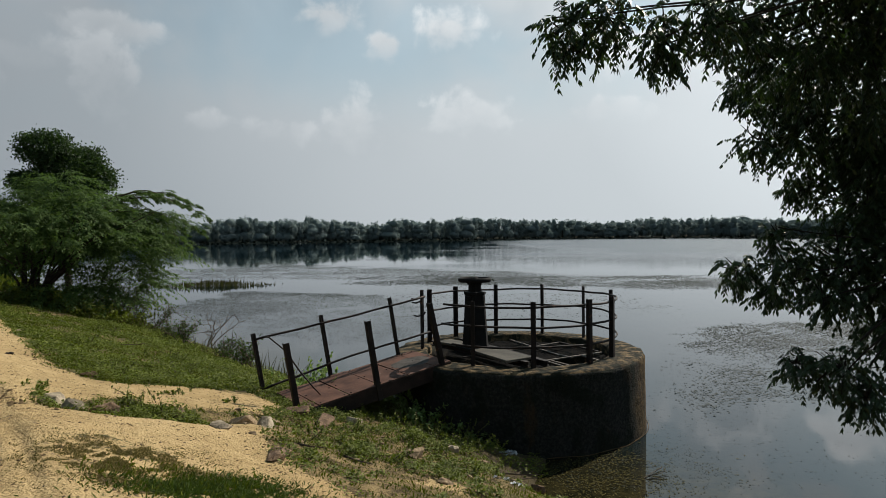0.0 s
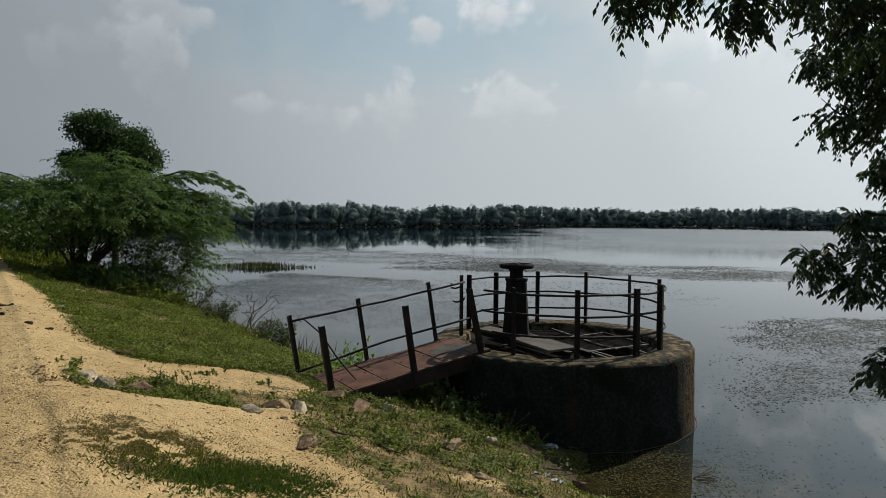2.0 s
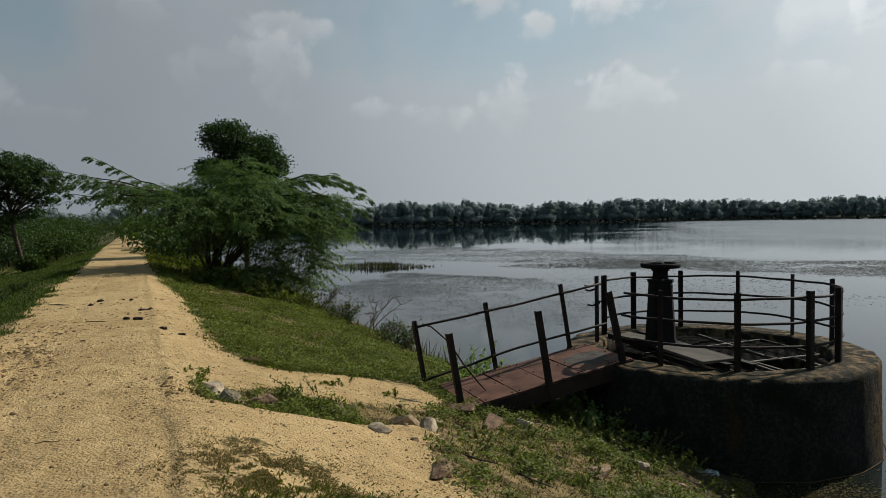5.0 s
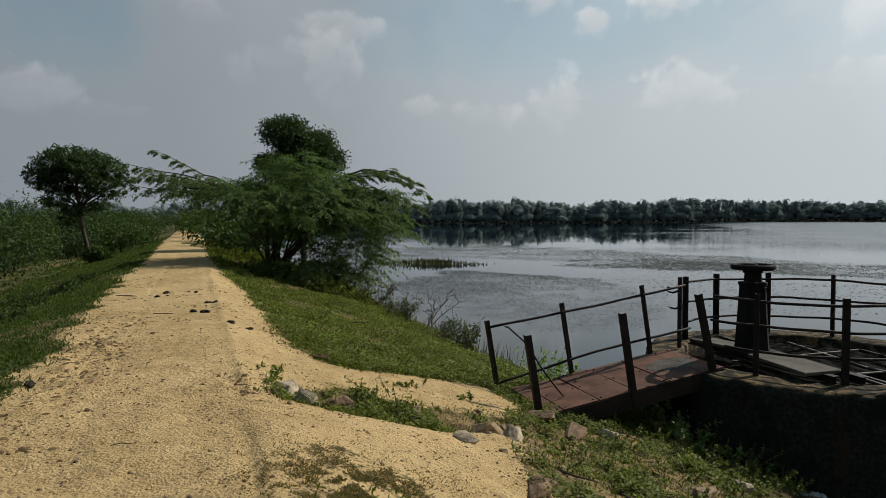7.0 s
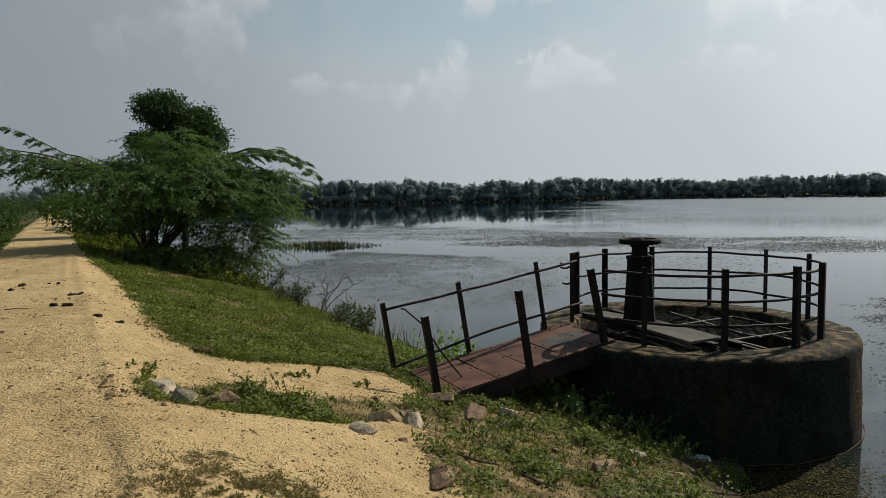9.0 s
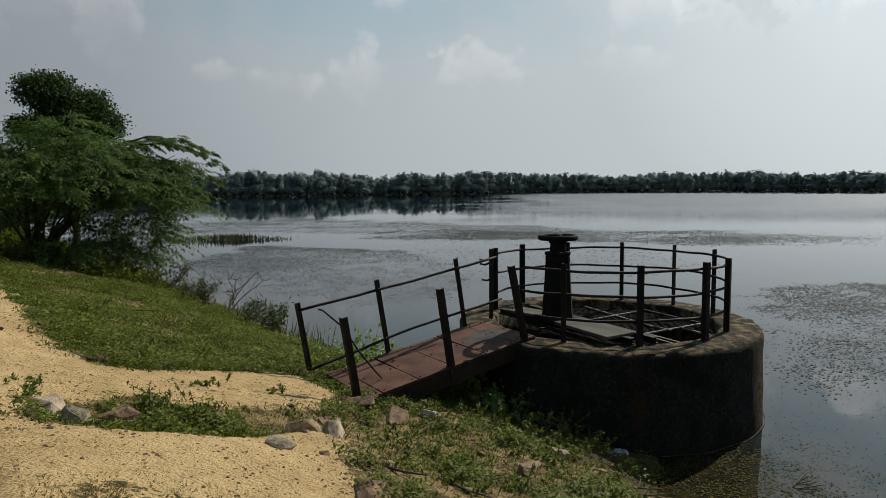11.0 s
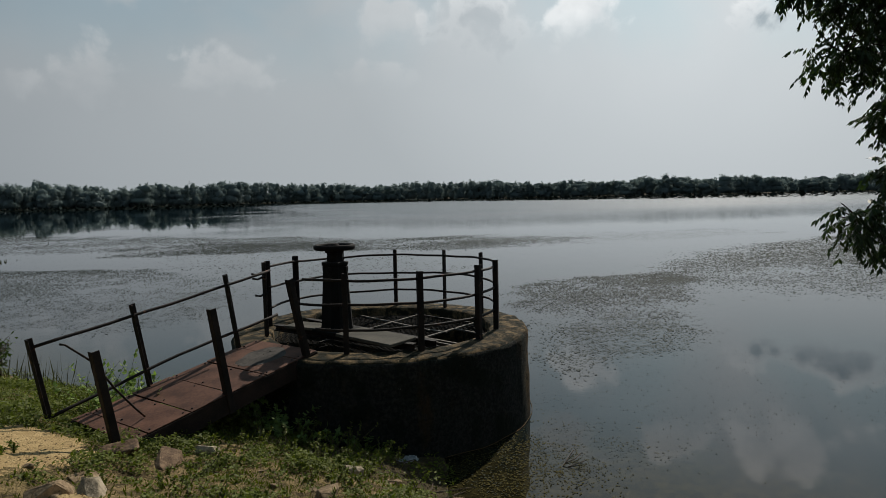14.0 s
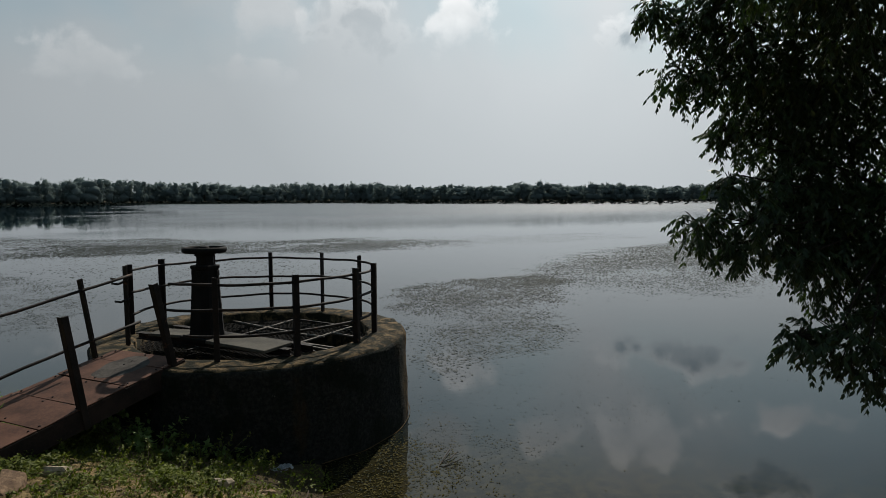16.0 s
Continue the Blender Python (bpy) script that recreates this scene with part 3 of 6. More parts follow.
def build_well():
    well = thing("sluice_well", WELL, "round weathered concrete sluice well with mossy sides, their shade darkened into the colour", "well")
    bm = bmesh.new()
    prof = [(2.05, -2.3), (2.03, -1.5), (2.03, -1.2), (2.02, -0.9), (2.01, -0.65), (2.0, -0.42), (2.0, -0.25), (2.0, -0.12), (2.0, -0.06), (1.985, -0.028), (1.94, -0.012), (1.86, -0.012)]
    lathe(bm, prof, 200, rough=0.022, scale=5.0)
    part("drum_wall", bm, WALL, well, "stained concrete wall, blackened by shade put into its colour", True)
    bm = bmesh.new()
    prof = [(1.99, -0.05), (1.965, -0.006), (1.90, 0.002), (1.78, 0.003), (1.68, 0.006), (1.64, 0.008), (1.58, 0.006), (1.53, 0.0), (INNER, -0.02), (INNER - 0.01, -0.3), (INNER - 0.02, -2.2)]
    lathe(bm, prof, 200, rough=0.03, scale=5.0)
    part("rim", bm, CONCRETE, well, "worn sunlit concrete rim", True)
    bm = bmesh.new()
    ring = [(2.05 * math.cos(radians(a)), 2.05 * math.sin(radians(a)), LEVEL - WELL.z + 0.012 + 0.008 * math.sin(a * 0.3)) for a in range(-84, 12, 2)]
    tube(bm, ring, 0.004, 5)
    part("waterline_crust", bm, CLOD, well, "thin pale crust along the waterline", True)
    bm = bmesh.new()
    bmesh.ops.create_circle(bm, cap_ends=True, segments=48, radius=INNER - 0.02, matrix=Matrix.Translation((0, 0, -1.35)))
    part("dark_bottom", bm, WALL, well)
    return well


build_well()


def ring_point(a, z, r=RING):
    return Vector((WELL.x + r * math.cos(radians(a)), WELL.y + r * math.sin(radians(a)), WELL.z + z))


def build_guard_rail():
    rail = thing("ring_railing", WELL, "rusty dark iron railing with three round bars on the well rim", "railing")
    for a in (156.2, 128.9, 98.8, 67.7, 37.9, 8.6, -33.7, -55.7, -87.8, -118.6):
        p = ring_point(a, 0) - WELL
        bm = bmesh.new()
        m = Matrix.Translation(p) @ Matrix.Rotation(radians(a), 4, "Z")
        box(bm, (0.0, 0.002, POST / 2 - 0.02), (0.065, 0.010, POST + 0.04), m, 0.003)
        box(bm, (0.030, 0.030, POST / 2 - 0.02), (0.010, 0.065, POST + 0.04), m, 0.003)
        part("post", bm, RUST, rail)
    for h, a0, a1, mat in ((0.845, -138, 158, RUST), (0.56, -140, 158, RUST), (0.275, -132, 158, RUST)):
        bm = bmesh.new()
        pts = []
        for k in range(61):
            a = a0 + (a1 - a0) * k / 60
            wob = 0.007 * math.sin(a * 0.09 + h * 9) + 0.003 * math.sin(a * 0.27 + h * 4)
            pts.append(ring_point(a, h + wob, RING - 0.02 + wob * 0.6) - WELL)
        tube(bm, pts, 0.0165, 7)
        part("bar", bm, mat, rail, smooth=True)
    return rail


build_guard_rail()

# the walkway: its own axes, x up the slope from the shore to the well, y across
DECK_AT = Matrix.Translation((-1.851, 7.982, -0.475)) @ Matrix.Rotation(0.622, 4, "Z") @ Matrix.Rotation(-0.158, 4, "Y")
WIDE, LONG = 1.087, 2.36


def build_walkway():
    deck = new("walkway")
    deck.matrix_basis = DECK_AT
    tagged(deck, "sloping rusty steel footbridge with red-brown deck plates and iron railing", "footbridge")
    for y in (0.0, WIDE):
        s = 1 if y == 0 else -1
        bm = bmesh.new()
        box(bm, ((LONG + 0.1) / 2, y + s * 0.005, -0.10), (LONG - 0.1, 0.012, 0.19), None, 0.002)
        box(bm, ((LONG + 0.1) / 2, y + s * 0.04, -0.012), (LONG - 0.1, 0.075, 0.012), None, 0.002)
        box(bm, ((LONG + 0.1) / 2, y + s * 0.04, -0.19), (LONG - 0.1, 0.075, 0.012), None, 0.002)
        part("side_channel", bm, CHANNEL, deck, "dark rusted channel beam")
    cuts = [0.10, 0.28, 0.72, 1.17, 1.63, 2.08, LONG]
    for i, (a, b) in enumerate(zip(cuts, cuts[1:])):
        bm = bmesh.new()
        box(bm, ((a + b) / 2, WIDE / 2, 0.004), (b - a - 0.014, WIDE - 0.01, 0.010), pose(0, 0, 0.002 * (i % 2), 0.3 * (-1) ** i, 0, 0), 0.002)
        plate = part("plate", bm, DECK, deck)
        for x in (a + 0.05, b - 0.05):
            for y in (0.06, WIDE * 0.5, WIDE - 0.06):
                bm = bmesh.new()
                bmesh.ops.create_cone(bm, cap_ends=True, segments=7, radius1=0.011, radius2=0.008, depth=0.010, matrix=Matrix.Translation((x, y, 0.014)))
                part("bolt", bm, RUST, plate)
    # railing on the far side, bare posts on the near side
    for name, x, y, low, high, lean in (("post", -0.069, WIDE, 0.10, 0.905, 0), ("post", 0.942, WIDE, -0.2, 0.922, 0), ("post", 2.10, WIDE, -0.2, 0.922, 0), ("post", 2.64, WIDE + 0.13, -0.06, 0.90, 9.0),
                                        ("post", 0.0, 0.0, -0.14, 0.90, 0), ("post", 1.147, 0.0, -0.2, 0.90, 0), ("post", 2.21, 0.0, -0.1, 0.92, -4.0)):
        bm = bmesh.new()
        s = -1 if y == 0 else 1
        m = Matrix.Translation((x, y, 0)) @ Matrix.Rotation(radians(lean), 4, "Y")
        box(bm, (0, s * 0.010, (low + high) / 2), (0.068, 0.010, high - low), m, 0.003)
        box(bm, (-0.030, s * -0.022, (low + high) / 2), (0.010, 0.062, high - low), m, 0.003)
        post = part(name, bm, RUST, deck)
        if y > 0 and x > 2.5:
            for h in (0.78, 0.72, 0.5):
                bm = bmesh.new()
                tube(bm, [(x - 0.10, y - 0.03, h + 0.02), (x - 0.03, y - 0.035, h - 0.01), (x + 0.09, y - 0.03, h), (x + 0.12, y - 0.03, h + 0.03)], 0.014, 6)
                part("bracket", bm, RUST, post)
    for h0, h1, x0 in ((0.825, 0.80, -0.06), (0.12, 0.22, -0.10)):
        bm = bmesh.new()
        pts = [(x0 + (2.72 - x0) * k / 12, WIDE - 0.03, h0 + (h1 - h0) * min(1, k / 6) + 0.003 * math.sin(k * 1.7)) for k in range(13)]
        tube(bm, pts, 0.0165, 7)
        part("bar", bm, RUST, deck, smooth=True)
    return deck


build_walkway()


def build_rod():
    rod = thing("iron_rod", (0, 0, 0), "bent loose iron rod leaning from a post onto the deck plates", "rod")
    pts = [DECK_AT @ Vector(p) for p in ((-0.20, 0.12, 1.02), (-0.16, 0.12, 1.0), (0.0, 0.07, 0.79), (0.18, 0.20, 0.45), (0.36, 0.30, 0.16), (0.46, 0.36, 0.02))]
    tube(bm := bmesh.new(), pts, 0.010, 6)
    part("bar", bm, RUST, rod, smooth=True)


build_rod()


def build_gate_lift():
    x, y = 0.41, 10.15
    lift = thing("sluice_gate_lift", (x, y, WELL.z + 0.09), "black cast-iron sluice gate pedestal with a flat handwheel", "gate lift", turn=30)
    bm = bmesh.new()
    box(bm, (0, 0, 0.02), (0.46, 0.46, 0.04), None, 0.008)
    part("base_plate", bm, CAST, lift)
    bm = bmesh.new()
    secs = [(0.04, 0.185), (0.10, 0.175), (0.50, 0.152), (0.84, 0.136), (0.86, 0.150), (0.89, 0.150), (0.90, 0.092), (1.00, 0.086), (1.01, 0.105), (1.04, 0.105)]
    prev = None
    for z, r in secs:
        ring = [bm.verts.new((r * cx_ * k, r * cy_ * k, z)) for cx_, cy_, k in ((1, .55, 1), (.55, 1, 1), (-.55, 1, 1), (-1, .55, 1), (-1, -.55, 1), (-.55, -1, 1), (.55, -1, 1), (1, -.55, 1))]
        if prev:
            for k in range(8):
                bm.faces.new((prev[k], prev[(k + 1) % 8], ring[(k + 1) % 8], ring[k]))
        prev = ring
    bm.faces.new(prev)
    part("pedestal", bm, CAST, lift, "tapered pedestal column")
    for a in range(4):
        bm = bmesh.new()
        box(bm, (0.145, 0, 0.80), (0.05, 0.06, 0.07), Matrix.Rotation(a * math.pi / 2 + 0.4, 4, "Z"), 0.006)
        part("lug", bm, CAST, lift)
    wheel_z = 1.08
    bm = bmesh.new()
    lathe(bm, [(0.212, -0.032), (0.246, -0.034), (0.262, -0.012), (0.262, 0.016), (0.246, 0.034), (0.212, 0.030), (0.204, 0.0), (0.212, -0.032)], 40, (0, 0, wheel_z))
    wheel = part("handwheel", bm, CAST, lift, "flat round handwheel", True)
    bm = bmesh.new()
    lathe(bm, [(0.01, 0.04), (0.05, 0.04), (0.06, 0.0), (0.06, -0.08), (0.01, -0.08)], 16, (0, 0, wheel_z))
    part("hub", bm, CAST, wheel, smooth=True)
    for k in range(5):
        bm = bmesh.new()
        a = k * math.tau / 5
        tube(bm, [(0.05 * math.cos(a), 0.05 * math.sin(a), wheel_z), (0.21 * math.cos(a), 0.21 * math.sin(a), wheel_z)], [0.02, 0.014], 6)
        part("spoke", bm, CAST, wheel)
    return lift


build_gate_lift()


def build_well_top():
    """Beams, loose slab and the broken grille over the well's mouth."""
    z = WELL.z
    for (x0, y0), (x1, y1) in (((-0.30, 10.95), (1.12, 9.05)), ((0.16, 11.20), (1.40, 9.10))):
        beam = thing("steel_beam", ((x0 + x1) / 2, (y0 + y1) / 2, z + 0.012), "dark rusted steel beam laid across the well mouth", "beam", "beams on the well", turn=math.degrees(math.atan2(y1 - y0, x1 - x0)))
        length = math.hypot(x1 - x0, y1 - y0)
        for nm, h, w, t in (("flange", 0.006, 0.09, 0.012), ("web", 0.04, 0.012, 0.06), ("flange", 0.074, 0.09, 0.012)):
            bm = bmesh.new()
            box(bm, (0, 0, h), (length, w, t), None, 0.002)
            part(nm, bm, RUST, beam)
    slab = thing("stone_slab", (0.76, 9.52, z + 0.088), "flat grey slab lying over the beams", "slab", turn=-58)
    bm = bmesh.new()
    box(bm, (0, 0, 0.02), (0.93, 0.45, 0.04), pose(0, 0, 0, 1.0, 1.0, 0), 0.006)
    part("plate", bm, SLAB, slab)
    small = thing("stone_slab", (0.10, 10.55, z + 0.088), "small grey slab beside the pedestal", "slab", turn=-40)
    bm = bmesh.new()
    box(bm, (0, 0, 0.018), (0.55, 0.36, 0.035), pose(0, 0, 0, -1.0, 1.0, 0), 0.006)
    part("plate", bm, SLAB, small)
    grille = thing("well_grille", (WELL.x, WELL.y, z), "broken rusty bar grille sunk in the well mouth", "grille")
    r = INNER - 0.015
    mesh = bmesh.new()
    gap = [(0.48, -0.52), (1.02, -0.14), (1.27, -0.68), (0.82, -1.2)]  # a torn-out panel
    run, over = Vector((0.40, -0.917, 0)), Vector((0.86, 0.51, 0))
    for way, other, h in ((run, over, -0.125), (over, run, -0.118)):
        for k in range(-28, 29):
            foot = other * (0.055 * k)
            pts = [foot + way * (0.04 * q) for q in range(-42, 43)]
            ok = [math.hypot(p.x, p.y) < r and not bool(inside(np.array(p.x), np.array(p.y), gap)) for p in pts]
            q = 0
            while q < len(pts):
                e = q
                while e < len(pts) and ok[e]:
                    e += 1
                if e - q > 2:
                    tube(mesh, [(pts[q].x, pts[q].y, h), (pts[e - 1].x, pts[e - 1].y, h)], 0.0038, 4, False)
                q = e + 1
    tagged(part("wire_mesh", mesh, CAST, grille, "fine rusty mesh"), kind="stuff")
    for (x0, y0), (x1, y1), mat in (((-0.02, 1.47), (0.66, -0.10), PALE), ((0.80, 1.22), (1.36, 0.15), RUST), ((0.0, 0.45), (0.88, 1.15), PALE), ((0.37, -0.57), (1.40, 0.12), PALE), ((0.60, 0.07), (0.84, -0.32), PALE), ((0.45, -0.50), (0.84, -1.20), PALE), ((0.36, -0.55), (0.72, -1.27), PALE), ((1.0, -0.14), (1.25, -0.70), PALE), ((-0.75, 1.2), (0.05, -0.55), RUST), ((-0.9, -0.2), (0.3, 0.7), RUST)):
        bm = bmesh.new()
        length, a = math.hypot(x1 - x0, y1 - y0), math.atan2(y1 - y0, x1 - x0)
        m = Matrix.Translation(((x0 + x1) / 2, (y0 + y1) / 2, -0.10 + 0.006 * math.sin(x0 * 9))) @ Matrix.Rotation(a, 4, "Z")
        box(bm, (0, 0, 0), (length, 0.032, 0.022), m, 0.003)
        part("bar", bm, mat, grille)


build_well_top()

# ---- rocks and litter on the bank ----


def build_rock(s, d, size, seed, label, name="rock", mat=None, sink=0.3):
    x, y, z = on_bank(s, d)
    a, b, c = size
    bm = bmesh.new()
    chips = np.random.default_rng(900 + seed)
    count = 18 if max(size) > 0.07 else 10
    spots = chips.normal(size=(count, 3))
    spots /= np.linalg.norm(spots, axis=1, keepdims=True)
    spots = np.sign(spots) * np.abs(spots) ** 0.65 * 0.9
    corners = [bm.verts.new(tuple(q * chips.uniform(0.8, 1.05))) for q in spots]
    made = bmesh.ops.convex_hull(bm, input=corners)
    loose = [g for g in made["geom_interior"] + made["geom_unused"] if isinstance(g, bmesh.types.BMVert) and g.is_valid]
    bmesh.ops.delete(bm, geom=list(set(loose)), context="VERTS")
    bmesh.ops.remove_doubles(bm, verts=list(bm.verts), dist=0.22)
    bmesh.ops.bevel(bm, geom=list(bm.edges), offset=0.13, segments=2, affect="EDGES", profile=0.6, clamp_overlap=True)
    off = Vector((seed * 3.7, seed * 1.3, seed * 5.1))
    for v in bm.verts:
        q = v.co * (1.0 + 0.10 * noise.noise(v.co * 2.4 + off) + 0.04 * noise.noise(v.co * 7 + off))
        v.co = Vector((q.x * a, q.y * b, q.z * c))
    ob = part(name, bm, mat or ROCK, None, smooth=False)
    ob.matrix_basis = pose(x, y, z + c * (0.5 - sink), 9 * math.sin(seed * 2.3), 9 * math.cos(seed * 1.7), seed * 77 % 360)
    return tagged(ob, label, "rock" if name == "rock" else name, "rocks on the bank" if name == "rock" else "")


ROCKS = [(6.44, 1.02, 0.17, 0.12, "pale grey"), (6.22, 1.15, 0.15, 0.11, "pale grey"), (6.38, 1.42, 0.16, 0.11, "reddish grey"), (6.45, 2.11, 0.16, 0.10, "reddish brown"), (6.11, 2.61, 0.17, 0.09, "brown"),
         (5.88, 2.75, 0.15, 0.07, "pale buff"), (7.05, 3.62, 0.25, 0.09, "reddish"), (6.66, 3.82, 0.23, 0.10, "reddish brown"), (6.73, 4.25, 0.16, 0.10, "pale buff"), (5.11, 3.97, 0.16, 0.09, "buff"),
         (5.04, 5.72, 0.15, 0.1, "dark reddish"), (4.1, 3.6, 0.1, 0.05, "buff"), (4.9, 5.3, 0.09, 0.05, "brown"), (5.3, 5.1, 0.08, 0.05, "brown"), (4.78, 2.36, 0.24, 0.05, "flat pinkish grey"),
         (5.49, 2.17, 0.13, 0.045, "flat pale"), (8.13, 1.61, 0.12, 0.07, "reddish brown"), (5.6, 4.9, 0.13, 0.08, "pale"), (6.55, 3.1, 0.15, 0.07, "grey"), (12.4, 1.35, 0.07, 0.04, "white")]
for i, (s_, d_, a_, c_, look_) in enumerate(ROCKS):
    build_rock(s_, d_, (a_, a_ * 0.65, c_), i + 1, look_ + " sandstone rock half sunk in the bank", mat=PALEROCK if "pale" in look_ or "white" in look_ else REDROCK if "red" in look_ or "pink" in look_ else ROCK)
for i in range(44):
    s_, d_ = rng.uniform(4.4, 7.0), rng.uniform(2.4, 5.2)
    r_ = rng.uniform(0.022, 0.055)
    build_rock(s_, d_, (r_, r_ * 0.8, r_ * 0.6), i + 40, "small brown stone in the weeds of the bank")


def build_dung(s, d, n, spread):
    """A few dry dark lumps lying together."""
    x, y, z = on_bank(s, d)
    dung = thing("dung", (x, y, z), "dry dark dung lumps on the sandy road", "dung", "dung on the road", turn=s * 50)
    for k in range(n):
        bm = bmesh.new()
        r = rng.uniform(0.013, 0.030)
        made = bmesh.ops.create_icosphere(bm, subdivisions=2, radius=1.0)
        at = Vector((rng.normal() * spread * 0.7, rng.normal() * spread * 0.5, r * 0.3))
        turn = Matrix.Rotation(rng.uniform(0, 6.28), 3, "Z")
        for v in made["verts"]:
            v.co = turn @ Vector((v.co.x * r * 1.4, v.co.y * r, v.co.z * r * 0.9)) * (1 + 0.5 * noise.noise(v.co * 2.2 + at * 40)) + at
        part("lump", bm, DUNG, dung)


for s_, d_, n_, w_ in ((12.97, -0.09, 7, 0.06), (10.44, 0.33, 5, 0.05), (10.31, 0.48, 5, 0.05), (11.48, 0.58, 5, 0.05), (9.4, 0.75, 4, 0.06), (9.2, 0.95, 2, 0.05), (13.0, 0.3, 4, 0.08), (6.9, -0.8, 3, 0.05), (12.6, -0.2, 3, 0.10)):
    build_dung(s_, d_, n_, w_)


def build_stick(s, d, length, turn, label="dry brown stick lying on the sandy road"):
    x, y, z = on_bank(s, d)
    bm = bmesh.new()
    tube(bm, [(-length / 2, 0, 0.008), (-length * 0.1, 0.012, 0.012), (length * 0.2, -0.008, 0.01), (length / 2, 0.01, 0.006)], [min(r, length * 0.02) for r in (0.006, 0.009, 0.008, 0.004)], 5)
    ob = part("stick", bm, TWIG, None)
    ob.matrix_basis = pose(x, y, z, 0, 0, turn)
    tagged(ob, label, "stick", "sticks on the bank")


for s_, d_, l_, a_ in ((10.5, -0.05, 0.25, 20), (12.9, -0.7, 0.4, 5), (5.1, -0.01, 0.13, 38), (5.1, 2.75, 0.5, -20), (4.9, 3.1, 0.6, -35), (5.1, 5.1, 1.1, -6), (4.39, 4.45, 0.16, 70), (4.95, 5.15, 0.7, 12), (5.2, 5.5, 0.4, 60), (5.7, 5.7, 0.4, 10), (12.5, 2.8, 0.9, 10)):
    build_stick(s_, d_, l_, a_)


def build_pebbles():
    n = 650
    s, d = rng.uniform(3.2, 16, n), rng.uniform(-1.3, 2.4, n)
    ok = sand_cover(s, d) > 0.5
    s, d = s[ok], d[ok]
    z = ground_height(s, d)
    p = np.stack([U.x * s + N.x * d, U.y * s + N.y * d, z], -1)
    r = rng.uniform(0.004, 0.017, (len(s), 1, 1))
    shape = np.array([(1, 0, 0), (0.2, 1, 0.1), (-1, 0.1, 0), (-0.1, -0.9, 0), (0.1, 0, 0.8), (0, 0, -0.6)])
    v = (p[:, None, :] + shape[None] * r * rng.uniform(0.7, 1.3, (len(s), 6, 3))).reshape(-1, 3)
    tri = np.array([(0, 1, 4), (1, 2, 4), (2, 3, 4), (3, 0, 4), (1, 0, 5), (2, 1, 5), (3, 2, 5), (0, 3, 5)])
    f = (np.arange(len(s))[:, None, None] * 6 + tri[None]).reshape(-1, 3)
    tagged(leaves_object("pebbles", [(v, f)], ROCK), "scattered small brown pebbles on the sandy road", "pebbles", kind="stuff")


build_pebbles()


def strewn(n, s0, s1, d0, d1, dens, small, large, flat):
    """Many little five-sided lumps lying on the ground."""
    s, d = rng.uniform(s0, s1, n), rng.uniform(d0, d1, n)
    ok = rng.uniform(size=n) < dens(s, d)
    s, d = s[ok], d[ok]
    m = len(s)
    p = np.stack([U.x * s + N.x * d, U.y * s + N.y * d, ground_height(s, d)], -1)
    r = small + (large - small) * rng.uniform(0, 1, (m, 1, 1)) ** 2.5
    shape = np.array([(1, 0, 0), (0.2, 1, 0.1), (-1, 0.1, 0), (-0.1, -0.9, 0), (0.1, 0, flat)])
    v = (p[:, None, :] + shape[None] * r * rng.uniform(0.5, 1.6, (m, 5, 3))).reshape(-1, 3)
    tri = np.array([(0, 1, 4), (1, 2, 4), (2, 3, 4), (3, 0, 4)])
    return v, (np.arange(m)[:, None, None] * 5 + tri[None]).reshape(-1, 3)


def build_clods():
    """Dark crumbs of earth and leaf litter, thickest where feet have broken the crust."""
    def dens(s, d):
        churn = np.exp(-((s - 6.3) / 0.45) ** 2 - ((d - 0.74) / 0.18) ** 2) + np.exp(-((s - 8.0) / 1.9) ** 2 - ((d + 0.58) / 0.30) ** 2)
        patchy = np.clip(0.10 + 0.55 * wavy(s, d, 0.7, 41) + 0.5 * wavy(s, d, 0.22, 42), 0.02, 1)
        return np.clip(patchy + churn, 0, 1) * (soft_cover(s, d) > 0.35) * np.clip(7.0 / (s + 0.1), 0.25, 1)
    chunks = [strewn(26000, 2.8, 9.0, -1.6, 3.6, dens, 0.003, 0.015, 0.5), strewn(9000, 9.0, 20.0, -1.6, 1.5, dens, 0.006, 0.028, 0.5)]
    trodden = lambda s, d: np.clip(np.exp(-((s - 8.0) / 2.0) ** 2 - ((d + 0.52) / 0.30) ** 2) + 0.8 * np.exp(-((s - 6.3) / 0.45) ** 2 - ((d - 0.70) / 0.16) ** 2), 0, 1) * np.clip(0.5 + 0.8 * wavy(s, d, 0.25, 44), 0, 1)
    chunks.append(strewn(9000, 5.2, 12.0, -1.2, 1.2, trodden, 0.008, 0.032, 0.45))
    tagged(leaves_object("ground_litter", chunks, CLOD), "dark crumbs of earth strewn over the sand", "litter", kind="stuff")
    n = 1500
    s, d = rng.uniform(3.0, 12, n), rng.uniform(-1.4, 3.0, n)
    s, d = s[(k := sand_cover(s, d) > 0.5)], d[k]
    m = len(s)
    p = np.stack([U.x * s + N.x * d, U.y * s + N.y * d, ground_height(s, d) + 0.003], -1)
    way = np.stack([rng.normal(size=m), rng.normal(size=m), rng.uniform(0.0, 0.2, m)], -1)
    tagged(leaves_object("straw_bits", [leaf_mesh(p, way, rand_dirs(m) * 0.3 + np.array([0, 0, 1.5]), rng.uniform(0.015, 0.06, m), rng.uniform(0.003, 0.007, m))], TWIG), "dry straw bits strewn over the sandy road", "straw", kind="stuff")


build_clods()


